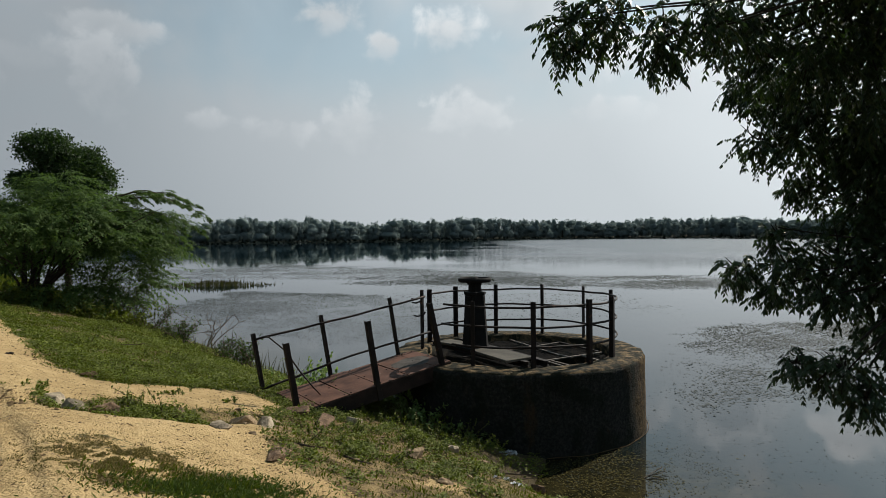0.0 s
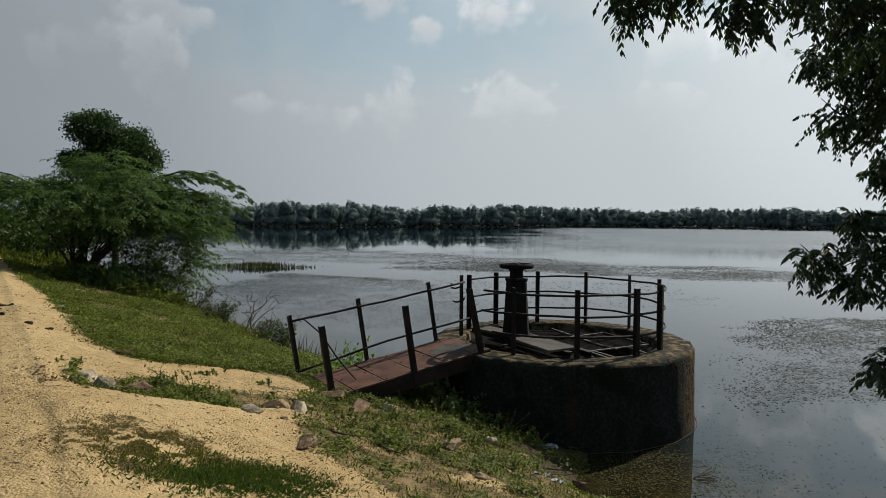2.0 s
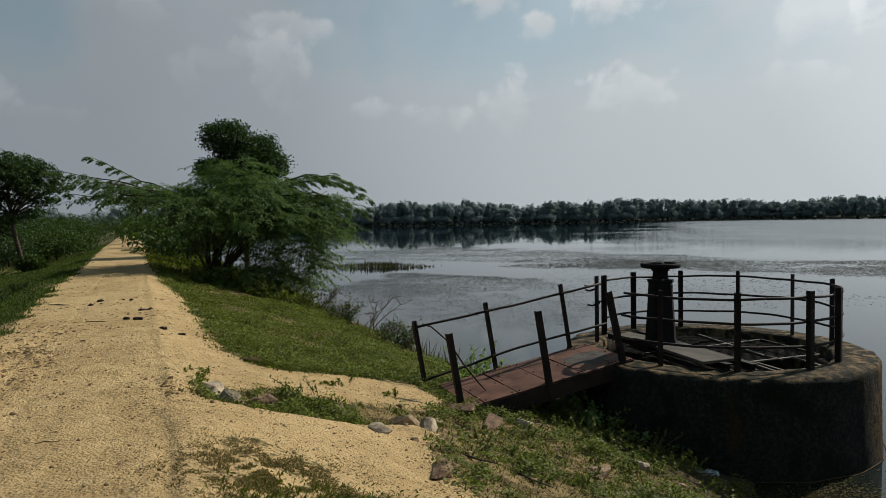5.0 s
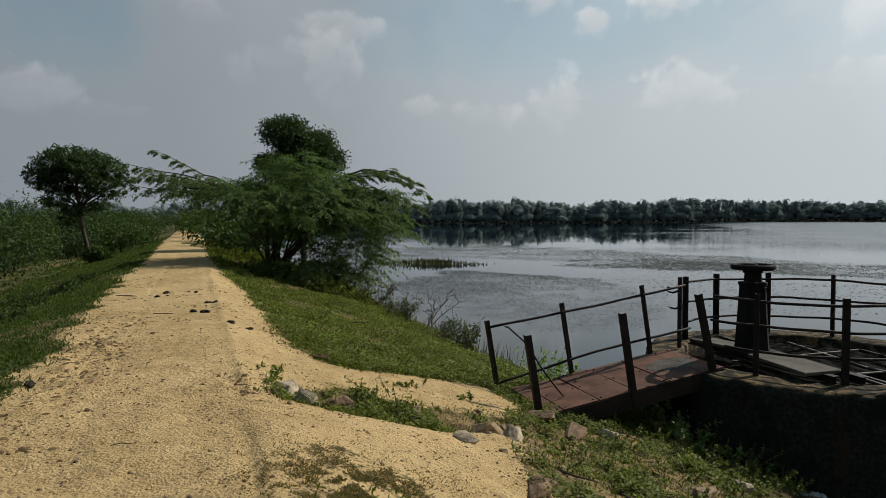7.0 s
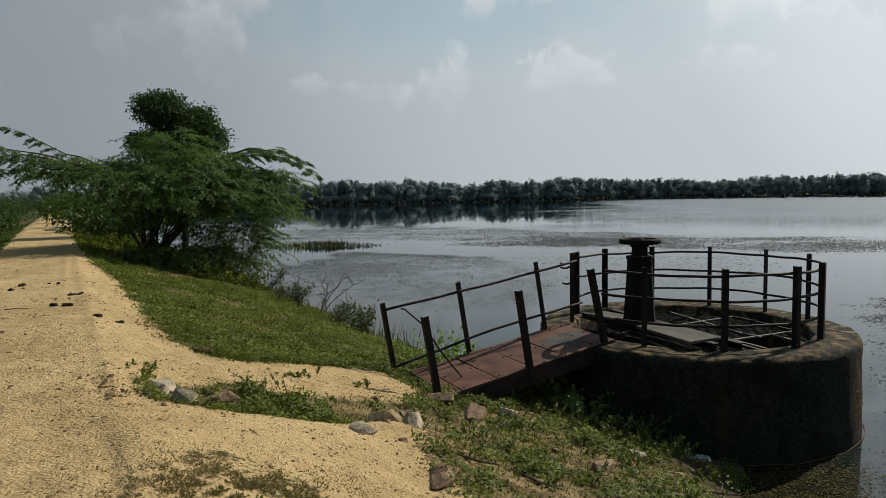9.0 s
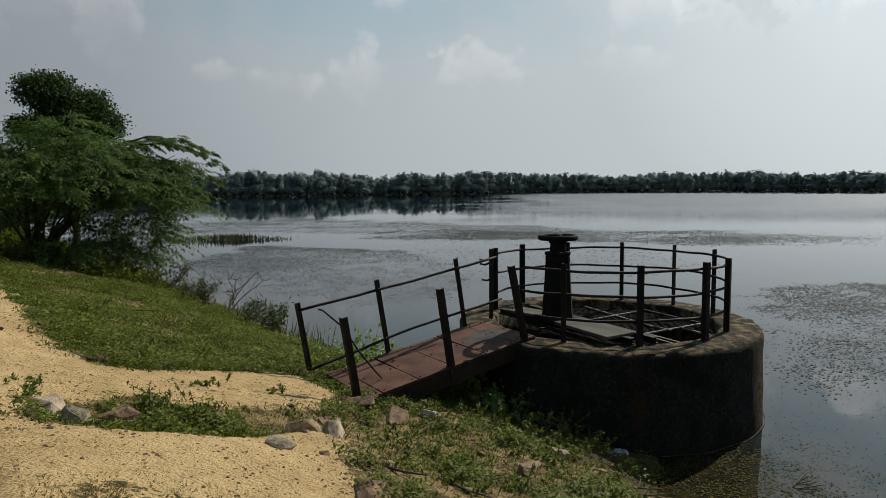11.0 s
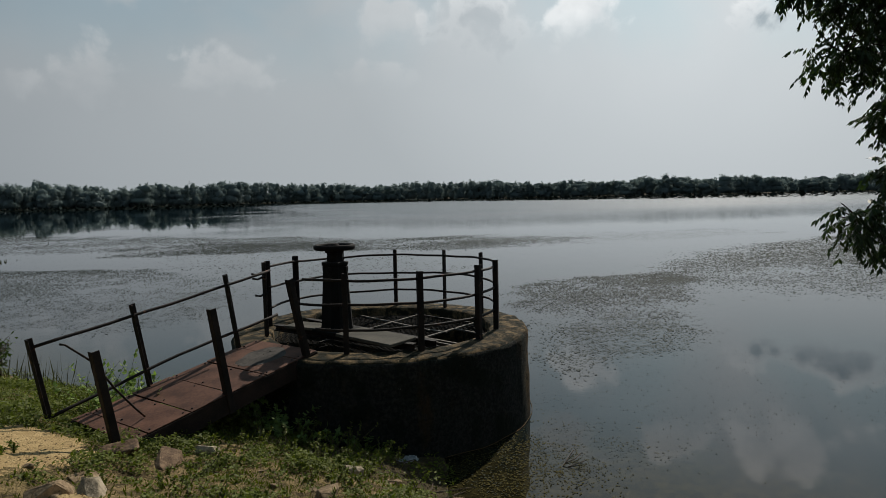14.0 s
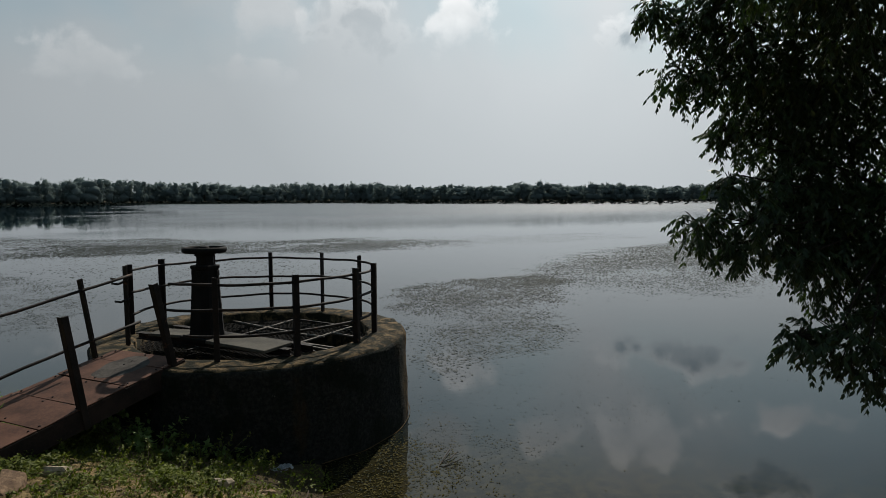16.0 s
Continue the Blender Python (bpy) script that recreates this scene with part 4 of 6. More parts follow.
def build_crumbs():
    """Small lumps of dry sand that roughen the road."""
    dens = lambda s, d: (soft_cover(s, d) > 0.4) * np.clip(0.6 + 0.5 * wavy(s, d, 0.5, 43), 0, 1) * np.clip(8.0 / (s + 0.1), 0.3, 1)
    tagged(leaves_object("sand_crumbs", [strewn(34000, 2.8, 13, -1.5, 3.6, dens, 0.003, 0.013, 0.5)], CRUMB), "crumbs of dry yellow sand strewn over the road", "sand crumbs", kind="stuff")


build_crumbs()

# ---- plants ----


def build_turf():
    """Short grass and weeds on both slopes, blade by blade."""
    def scatter(n, s0, s1, d0, d1, tall, wide, keep=None):
        s, d = rng.uniform(s0, s1, n), rng.uniform(d0, d1, n)
        dens = np.clip((1 - soft_cover(s, d)) * 1.15 - 0.05, 0, 1) * np.clip(0.75 + 0.5 * wavy(s, d, 1.1, 21) + 0.4 * wavy(s, d, 0.35, 22), 0, 1)
        if keep is not None:
            dens = dens * keep(s, d) * (1 - 0.9 * foot_mud(s, d))
        ok = rng.uniform(size=n) < dens
        s, d = s[ok], d[ok]
        p = np.stack([U.x * s + N.x * d, U.y * s + N.y * d, ground_height(s, d) - 0.005], -1)
        m = len(p)
        way = np.stack([rng.normal(size=m) * 0.6, rng.normal(size=m) * 0.6, rng.uniform(0.5, 1.2, m)], -1)
        return leaf_mesh(p, way, rand_dirs(m), tall * rng.uniform(0.5, 1.5, m), wide * rng.uniform(0.6, 1.4, m), 0.3)
    dry_edge = lambda s, d: np.clip((6.3 - shifted(s, d)) / 0.8, 0, 1) * np.where((d > 2.3) & (s < 7), 0.4, 1.0)
    chunks = [scatter(85000, 2.6, 9.5, 0.6, 6.6, 0.040, 0.011, dry_edge), scatter(40000, 9.5, 20, 0.4, 6.2, 0.045, 0.016, dry_edge), scatter(26000, 20, 60, 0.4, 6.5, 0.14, 0.05)]
    tagged(leaves_object("grass", chunks, GRASS), "short green grass and weeds on the bank slopes", "grass", kind="stuff")
    rank = [scatter(110000, 5, 16, -5.0, -0.7, 0.045, 0.012), scatter(90000, 14, 60, -6.5, -0.8, 0.07, 0.026), scatter(40000, 10, 120, -30, -5, 0.14, 0.07)]
    tagged(leaves_object("rank_grass", rank, RANK), "rank dark green grass on the land side of the bank", "grass", kind="stuff")
    # creeping leafy cover, in clumps
    n = 340000
    s, d = rng.uniform(2.8, 13.5, n), rng.uniform(0.8, 6.5, n)
    clump = np.where((s < 7.3) & (d > 1.0), 0.08, 0.42) + 1.1 * wavy(s, d, 0.42, 51) + 0.9 * wavy(s, d, 0.13, 52)
    clump = clump - 0.3 * ((s > 5.7) & (s < 7.3) & (d < 3.0))
    thick = np.clip(clump, 0, 1) * np.clip((1 - soft_cover(s, d)) * 1.3 - 0.2, 0, 1) * np.where(s < 8.2, 1.0, 0.9) * np.clip((6.6 - d) / 0.6, 0, 1) * (1 - foot_mud(s, d)) * ((s > 5.0) | (d > 2.0))
    ok = rng.uniform(size=n) < thick
    s, d = s[ok], d[ok]
    m = len(s)
    lift = rng.uniform(0.0, 1.0, m) ** 0.7 * np.clip(clump[ok], 0.1, 1.4) * np.where(s < 8.2, 0.10, 0.05)
    p = np.stack([U.x * s + N.x * d, U.y * s + N.y * d, ground_height(s, d) + lift], -1)
    way = np.stack([rng.normal(size=m), rng.normal(size=m), rng.normal(size=m) * 0.35 + 0.15], -1)
    tagged(leaves_object("creeping_weed", [leaf_mesh(p, way, rand_dirs(m) * 0.6 + np.array([0, 0, 1.0]), np.where(s < 7.3, 1.35, 1.0) * rng.uniform(0.014, 0.036, m), np.where(s < 7.3, 1.35, 1.0) * rng.uniform(0.010, 0.022, m))], WEEDLEAF), "patchy creeping green weeds covering the bank", "weeds", kind="stuff")

    n = 190000
    s, d = rng.uniform(7.6, 24, n), rng.uniform(0.4, 6.4, n)
    clump = 0.35 + 0.9 * wavy(s, d, 0.75, 54) + 0.8 * wavy(s, d, 0.24, 55)
    ok = rng.uniform(size=n) < np.clip(clump, 0, 1) * np.clip((1 - soft_cover(s, d)) * 1.3 - 0.2, 0, 1) * np.clip((6.5 - shifted(s, d)) / 0.6, 0, 1)
    s, d, clump = s[ok], d[ok], clump[ok]
    m = len(s)
    p = np.stack([U.x * s + N.x * d, U.y * s + N.y * d, ground_height(s, d) + rng.uniform(0.0, 0.11, m) * np.clip(clump, 0.1, 1.3)], -1)
    way = np.stack([rng.normal(size=m), rng.normal(size=m), rng.normal(size=m) * 0.35 + 0.2], -1)
    tagged(leaves_object("creeping_weed", [leaf_mesh(p, way, rand_dirs(m) * 0.6 + np.array([0, 0, 1.0]), rng.uniform(0.025, 0.06, m), rng.uniform(0.016, 0.034, m))], WEEDLEAF), "low leafy green weeds in clumps among the bank grass", "weeds", kind="stuff")

    def mat_of(n, s0, ds, d0, dd, low, high, wide, step, cut):
        """A low mat of blades in small tufts."""
        s, d = rng.normal(s0, ds, n), rng.normal(d0, dd, n)
        ok = wavy(s, d, step, 71) + 0.6 * wavy(s, d, step * 0.4, 72) > cut
        s, d = s[ok], d[ok]
        m = len(s)
        p = np.stack([U.x * s + N.x * d, U.y * s + N.y * d, ground_height(s, d) - 0.004], -1)
        way = np.stack([rng.normal(size=m), rng.normal(size=m), rng.uniform(0.2, 1.0, m)], -1)
        return leaf_mesh(p, way, rand_dirs(m), rng.uniform(low, high, m), wide * rng.uniform(0.6, 1.3, m))
    dry = [mat_of(52000, 4.32, 0.26, 1.15, 0.27, 0.008, 0.026, 0.005, 0.09, -0.15), scatter(5000, 2.6, 7.5, 2.2, 6.2, 0.05, 0.006)]
    tagged(leaves_object("dry_grass", dry, DRYGRASS), "withered brown grass tufts lying on the sand", "dry grass", kind="stuff")
    green = [mat_of(15000, 3.80, 0.17, 1.55, 0.26, 0.018, 0.045, 0.009, 0.10, -0.5)]
    tagged(leaves_object("grass", green, RANK), "small dark green grass mat in the sandy road", "grass", kind="stuff")


build_turf()


def build_weed(s, d, high, n, spread, label, leaf=(0.032, 0.02), lift=0.0, mat=None):
    """A leafy weed: a few stems with leaves up their length."""
    x, y, z = on_bank(s, d)
    weed = thing("weed", (x, y, max(z, LEVEL - 0.1) - 0.01 + lift), label, "weed", "weeds on the bank")
    chunks = []
    for k in range(n):
        a, lean = rng.uniform(0, math.tau), rng.uniform(0.3, 1.3)
        h = high * rng.uniform(0.45, 1.0)
        foot = np.array([rng.normal() * spread, rng.normal() * spread, 0.0])
        tip = foot + np.array([math.cos(a) * lean * h, math.sin(a) * lean * h, h])
        bm = bmesh.new()
        tube(bm, [foot, (foot * 0.45 + tip * 0.55) + np.array([0, 0, 0.05 * h]), tip], [0.004, 0.003, 0.0015], 4, False)
        part("stem", bm, TWIG, weed)
        m = 26
        t = rng.uniform(0.15, 1.0, (m, 1))
        p = foot * (1 - t) + tip * t
        way = rand_dirs(m) + np.array([0, 0, 0.2])
        chunks.append(leaf_mesh(p, way, np.tile([0.0, 0.0, 1.0], (m, 1)) + rand_dirs(m) * 0.5, leaf[0] * rng.uniform(0.6, 1.3, m), leaf[1] * rng.uniform(0.7, 1.2, m)))
    tagged(leaves_object("leaves", chunks, mat or WEEDLEAF, weed), kind="stuff")
    return weed


WEEDS = [(6.85, 0.92, 0.08), (6.5, 1.75, 0.24), (6.3, 1.9, 0.12), (6.2, 1.55, 0.1), (6.1, 2, 0.1), (6.7, 4.45, 0.16), (6.4, 4.1, 0.14), (5.5, 3.3, 0.16), (5.3, 2.75, 0.12),
         (4.8, 3.5, 0.13), (5.9, 4.7, 0.18), (6.6, 5, 0.22), (6.3, 5.4, 0.26), (5.8, 5.5, 0.2), (6.9, 5.1, 0.26), (8.3, 1.9, 0.14), (9.3, 2.2, 0.13), (11.5, 2, 0.14),
         (9.8, 3.2, 0.12), (5.4, 4.5, 0.12), (4.6, 4.3, 0.12), (6.9, 5.6, 0.3), (6.5, 5.75, 0.3), (6.1, 5.85, 0.25), (7.2, 5.3, 0.3), (6.7, 5.35, 0.28), (7.4, 4.7, 0.22),
         (7.3, 2.9, 0.05), (7.25, 2.2, 0.05)]
WEEDS += [(5.6, 5.0, 0.16), (5.3, 5.25, 0.14), (5.9, 5.25, 0.2), (5.0, 4.9, 0.12), (5.2, 4.4, 0.14), (5.7, 4.4, 0.15), (6.1, 4.8, 0.18), (6.2, 3.6, 0.12), (5.8, 3.2, 0.1), (5.0, 3.2, 0.1)]
WEEDS += [(float(a), float(b), float(c)) for a, b, c in zip(rng.uniform(8.2, 16, 16), rng.uniform(2.0, 5.6, 16), rng.uniform(0.10, 0.20, 16))]
for s_, d_, h_ in WEEDS:
    build_weed(s_, d_, h_, 8, 0.11 if h_ > 0.06 else 0.09, "low green leafy weed growing on the bank")
for s_, d_, h_ in ((8.3, 5.6, 0.5), (8.7, 5.9, 0.5), (8.0, 5.8, 0.4), (7.7, 5.6, 0.35), (8.5, 5.3, 0.5), (8.9, 4.6, 0.5), (9.0, 5.0, 0.55), (9.4, 5.2, 0.6), (8.5, 4.9, 0.45), (6.75, 5.95, 0.36), (6.9, 6.1, 0.4), (7.1, 5.46, 0.26), (7.25, 5.6, 0.3), (6.45, 5.9, 0.2)):
    build_weed(s_, d_, h_, 8, 0.10, "tall green leafy shoots standing at the water's edge", (0.065, 0.042), mat=SHOOT)

for k in range(20):
    build_weed(float(rng.uniform(7.5, 26)), -float(rng.uniform(1.7, 4.2)), float(rng.uniform(0.18, 0.42)), 9, 0.16, "low dark green weed on the land side of the bank", (0.07, 0.04), mat=SCRUB)


def limb(bm, start, way, length, r0, r1, bend=0.15, droop=0.0, seg=6):
    p, d = Vector(start), Vector(way).normalized()
    pts, radii = [p.copy()], [r0]
    for k in range(seg):
        d = (d + Vector(rng.normal(size=3)) * bend + Vector((0, 0, -droop * (k + 1) / seg))).normalized()
        p = p + d * (length / seg)
        pts.append(p.copy())
        radii.append(r0 + (r1 - r0) * (k + 1) / seg)
    tube(bm, pts, radii, 6)
    return pts


def fronds(start, way, length, sag, pinnae=10, leaf=0.095):
    """Many fern-like sprays at once: arching spines with two rows of side twigs, each set with small leaves."""
    n = len(start)
    way = way / np.linalg.norm(way, axis=1, keepdims=True)
    side = np.cross(way, [0, 0, 1.0])
    side /= np.linalg.norm(side, axis=1, keepdims=True) + 1e-9
    t = np.linspace(0.08, 1.0, pinnae)
    L, G = length[:, None, None], sag[:, None, None]
    down = np.array([0, 0, 1.0])
    spine = start[:, None] + way[:, None] * L * t[None, :, None] - down * (G * t[None, :, None] ** 2)
    tang = way[:, None] * L - down * (2 * G * t[None, :, None])
    tang /= np.linalg.norm(tang, axis=2, keepdims=True)
    out = []
    for sgn in (1, -1):
        twig = side[:, None] * sgn * 0.8 + tang * 0.6 + rng.normal(size=spine.shape) * 0.18 - down * 0.12
        reach = 0.21 * L * (1.05 - 0.75 * t)[None, :, None]
        for q in (0.2, 0.55, 0.95):
            at = spine + twig * reach * q - down * 0.04 * q
            m = at.reshape(-1, 3)
            d = (twig * 0.8 + tang * 0.5 + rng.normal(size=spine.shape) * 0.35).reshape(-1, 3)
            out.append(leaf_mesh(m, d, rand_dirs(len(m)) * 0.45 + down, leaf * rng.uniform(0.7, 1.4, len(m)), leaf * 0.46 * rng.uniform(0.7, 1.3, len(m))))
    return out


def build_feathery_tree():
    """Wide low thorn tree: a fan of stems under a domed crown of fern-like sprays, with long loose arms."""
    x, y, z = on_bank(22.0, 2.6)
    tree = thing("thorn_tree", (x, y, z - 0.05), "wide green feathery thorn tree arching over the bank", "tree")
    right, back = np.array([0.84, 0.54, 0.0]), np.array([-0.54, 0.84, 0.0])
    chunks = []

    def spot(a, b, h):
        return right * a + back * b + np.array([0, 0, h])

    # stems that fan up into the crown
    for k in range(26):
        a = rng.uniform(-2.3, 3.6)
        end = spot(a, rng.uniform(-2.2, 2.2), rng.uniform(2.0, 3.1) - 0.10 * abs(a - 0.8))
        bm = bmesh.new()
        foot = np.array([rng.normal() * 0.16, rng.normal() * 0.16, 0.0])
        mid = foot + (end - foot) * np.array([0.42, 0.42, 0.62]) + rng.normal(size=3) * 0.12
        tube(bm, [foot, foot * 0.6 + mid * 0.4 + np.array([0, 0, 0.12]), mid, mid * 0.45 + end * 0.55 + rng.normal(size=3) * 0.08, end], [0.05, 0.036, 0.026, 0.016, 0.007], 5)
        part("limb", bm, BARK, tree, "", True)
    # the domed crown: centre, radii, how many sprays; each spray leans outwards and droops
    domes = [((0.75, 0.0, 2.05), (3.0, 2.9, 1.15), 620), ((0.9, 0.2, 2.75), (1.9, 1.7, 0.75), 190), ((0.75, 0.0, 3.35), (0.75, 0.8, 0.75), 70), ((-1.0, 0.2, 2.35), (1.7, 1.9, 0.7), 190), ((2.6, -0.2, 1.6), (1.4, 1.8, 0.95), 230), ((2.5, 0.3, 0.6), (1.3, 1.5, 0.75), 150), ((-1.9, 0.0, 2.75), (1.6, 1.3, 0.4), 70), ((3.1, 0.0, 2.45), (1.3, 1.3, 0.45), 80), ((-0.7, -0.1, 0.8), (0.7, 0.9, 0.4), 45), ((0.6, -1.2, 0.35), (1.3, 0.8, 0.4), 70), ((0.3, 0.5, 1.1), (1.0, 1.2, 0.6), 70), ((1.7, -0.9, 0.15), (1.2, 0.8, 0.4), 70)]
    for (a, b, h), r, n in domes:
        n = int(n * 0.8)
        u = rand_dirs(n)
        u[:, 2] = np.abs(u[:, 2]) * np.where(rng.uniform(size=n) < 0.72, 1, -0.6)
        rad = rng.uniform(0.2, 1.0, (n, 1)) ** 0.5
        local = u * rad * np.array(r)
        ok = (h + local[:, 2] > np.interp(a + local[:, 0], [-2.2, -1.0, -0.2, 0.2], [2.6, 2.3, 1.2, -2.0]))  # over the road the crown stays high
        u, local, n = u[ok], local[ok], int(ok.sum())
        start = right * (a + local[:, :1]) + back * (b + local[:, 1:2]) + np.array([0, 0, 1.0]) * (h + local[:, 2:3])
        flat = right * u[:, :1] + back * u[:, 1:2] + rng.normal(size=(n, 3)) * 0.35
        flat /= np.linalg.norm(flat[:, :2], axis=1, keepdims=True)
        flat[:, 2] = 0.10 + rng.normal(size=n) * 0.14
        size = rng.uniform(0.55, 1.3, n)
        chunks += fronds(start - flat * 0.2, flat, size, size * rng.uniform(0.12, 0.5, n))
    # long loose arms that reach past the crown, over the road and over the water: side reach, depth, rise, droop
    for a, b, h, fall in ((-4.4, -0.3, 3.45, 0.10), (-3.3, 0.3, 3.85, -0.10), (-3.9, -0.8, 2.65, 0.20), (-4.1, 0.6, 3.05, 0.15), (-3.4, -1.0, 3.1, 0.1), (-3.0, 0.9, 2.6, 0.15), (4.9, 0.1, 2.5, 0.75), (4.5, -0.5, 2.9, 0.6), (4.2, 0.6, 2.2, 0.55), (4.6, 0.9, 2.75, 0.7), (3.9, -0.9, 2.1, 0.5), (4.3, 0.2, 1.7, 0.5), (4.7, -0.3, 2.05, 0.6), (4.3, 0.5, 3.1, 0.55), (4.0, -0.6, 1.4, 0.45)):
        bm = bmesh.new()
        root = spot(0.2 * a + 0.3, b * 0.3, 2.3 + 0.2 * (h - 2.3))
        tip = spot(a, b, h)
        line = [root + (tip - root) * q / 11 + np.array([0, 0, fall * 4 * (q / 11) * (1 - q / 11)]) + rng.normal(size=3) * 0.03 for q in range(12)]
        tube(bm, line, [0.024 * (1 - q / 11) + 0.006 for q in range(12)], 5)
        part("arm", bm, BARK, tree, "", True)
        pts = np.repeat(np.array(line[3:]), 4, 0) + rng.normal(size=(36, 3)) * 0.03
        ax = (tip - root) / np.linalg.norm(tip - root)
        across = np.cross(ax, [0, 0, 1.0])
        way = ax * 0.9 + across * rng.choice([-0.8, 0.8], (36, 1)) + rng.normal(size=(36, 3)) * 0.15
        size = rng.uniform(0.26, 0.46, 36) * np.repeat(np.linspace(1.2, 0.65, 9), 4)
        chunks += fronds(pts, way, size, size * 0.35, 8, 0.07)
    leaves_object("crown", chunks, FEATHER, tree)
    return tree


build_feathery_tree()
for s_, d_, h_ in ((19.6, 3.6, 0.55), (19.9, 4.2, 0.7), (20.6, 4.7, 0.8), (19.2, 4.4, 0.5), (20.2, 3.2, 0.5), (21.2, 4.2, 0.8), (20.8, 2.4, 0.5), (20.4, 2.0, 0.4), (21.6, 1.9, 0.45), (20.9, 3.6, 0.7)):
    build_weed(s_, d_, h_, 16, 0.28, "leafy green undergrowth at the foot of the thorn tree", (0.11, 0.06))


def build_tree(name, x, y, blobs, n, leaf, trunk, mat, label, category="tree", base=None, group=""):
    z = floor_at(x, y) if base is None else base
    tree = thing(name, (x, y, z - 0.05), label, category, group)
    stem = bmesh.new()
    pts = limb(stem, (0, 0, 0), (trunk[2], trunk[3], 1), trunk[1], trunk[0], trunk[0] * 0.6, 0.06, 0, 5)
    part("trunk", stem, BARK, tree, "", True)
    for c, r in blobs:
        bm = bmesh.new()
        k = pts[-1] if c[2] > trunk[1] else pts[len(pts) // 2]
        way = Vector(c) - k
        limb(bm, k, way, max(0.2, way.length * 0.95), trunk[0] * 0.5, trunk[0] * 0.12, 0.08, 0, 5)
        for q in range(3):
            u = rand_dirs(1)[0] * np.array(r) * 0.7
            limb(bm, Vector(c) * 0.6 + k * 0.4, Vector(c) + Vector(u) - (Vector(c) * 0.6 + k * 0.4), max(r) * 0.9, trunk[0] * 0.25, trunk[0] * 0.06, 0.12, 0, 4)
        part("branch", bm, BARK, tree, "", True)
    leaves_object("crown", crown_leaves(blobs, n, leaf[0], leaf[1], 0.3, 0.35), mat, tree)
    return tree


# the dark round tree standing behind the thorn tree
build_tree("broadleaf_tree", -15.6, 25.45, [((-0.55, -0.4, 6.15), (1.05, 0.95, 0.68)), ((0.70, 0.5, 5.75), (0.6, 0.6, 0.6)), ((0.1, 0.1, 5.5), (1.25, 1.2, 0.7)), ((-1.0, -0.8, 4.85), (0.75, 0.7, 0.45)), ((0.9, 0.7, 5.0), (0.75, 0.7, 0.6)), ((-0.1, 0, 4.4), (1.3, 1.3, 0.8)), ((0.0, 0, 3.0), (1.5, 1.5, 1.1))],
           46000, (0.10, 0.075), (0.14, 4.0, 0.0, 0.0), BROAD, "dark green dense broadleaf tree at the lakeside")

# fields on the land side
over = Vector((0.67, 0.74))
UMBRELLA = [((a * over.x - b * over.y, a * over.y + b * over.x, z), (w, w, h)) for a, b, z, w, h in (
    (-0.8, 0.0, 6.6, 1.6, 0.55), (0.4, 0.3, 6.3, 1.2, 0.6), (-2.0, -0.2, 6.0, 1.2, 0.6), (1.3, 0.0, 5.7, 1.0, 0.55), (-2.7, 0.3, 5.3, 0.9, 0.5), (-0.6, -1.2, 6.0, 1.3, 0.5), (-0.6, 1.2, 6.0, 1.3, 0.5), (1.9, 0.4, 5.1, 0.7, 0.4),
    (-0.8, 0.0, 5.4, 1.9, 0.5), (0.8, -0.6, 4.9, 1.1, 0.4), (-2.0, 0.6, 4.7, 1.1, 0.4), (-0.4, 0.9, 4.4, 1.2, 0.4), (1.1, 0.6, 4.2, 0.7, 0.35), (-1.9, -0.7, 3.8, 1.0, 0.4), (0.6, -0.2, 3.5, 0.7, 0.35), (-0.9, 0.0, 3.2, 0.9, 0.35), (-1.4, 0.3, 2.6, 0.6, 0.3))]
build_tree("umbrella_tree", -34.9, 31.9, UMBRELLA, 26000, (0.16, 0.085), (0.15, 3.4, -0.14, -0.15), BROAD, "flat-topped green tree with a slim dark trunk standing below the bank")


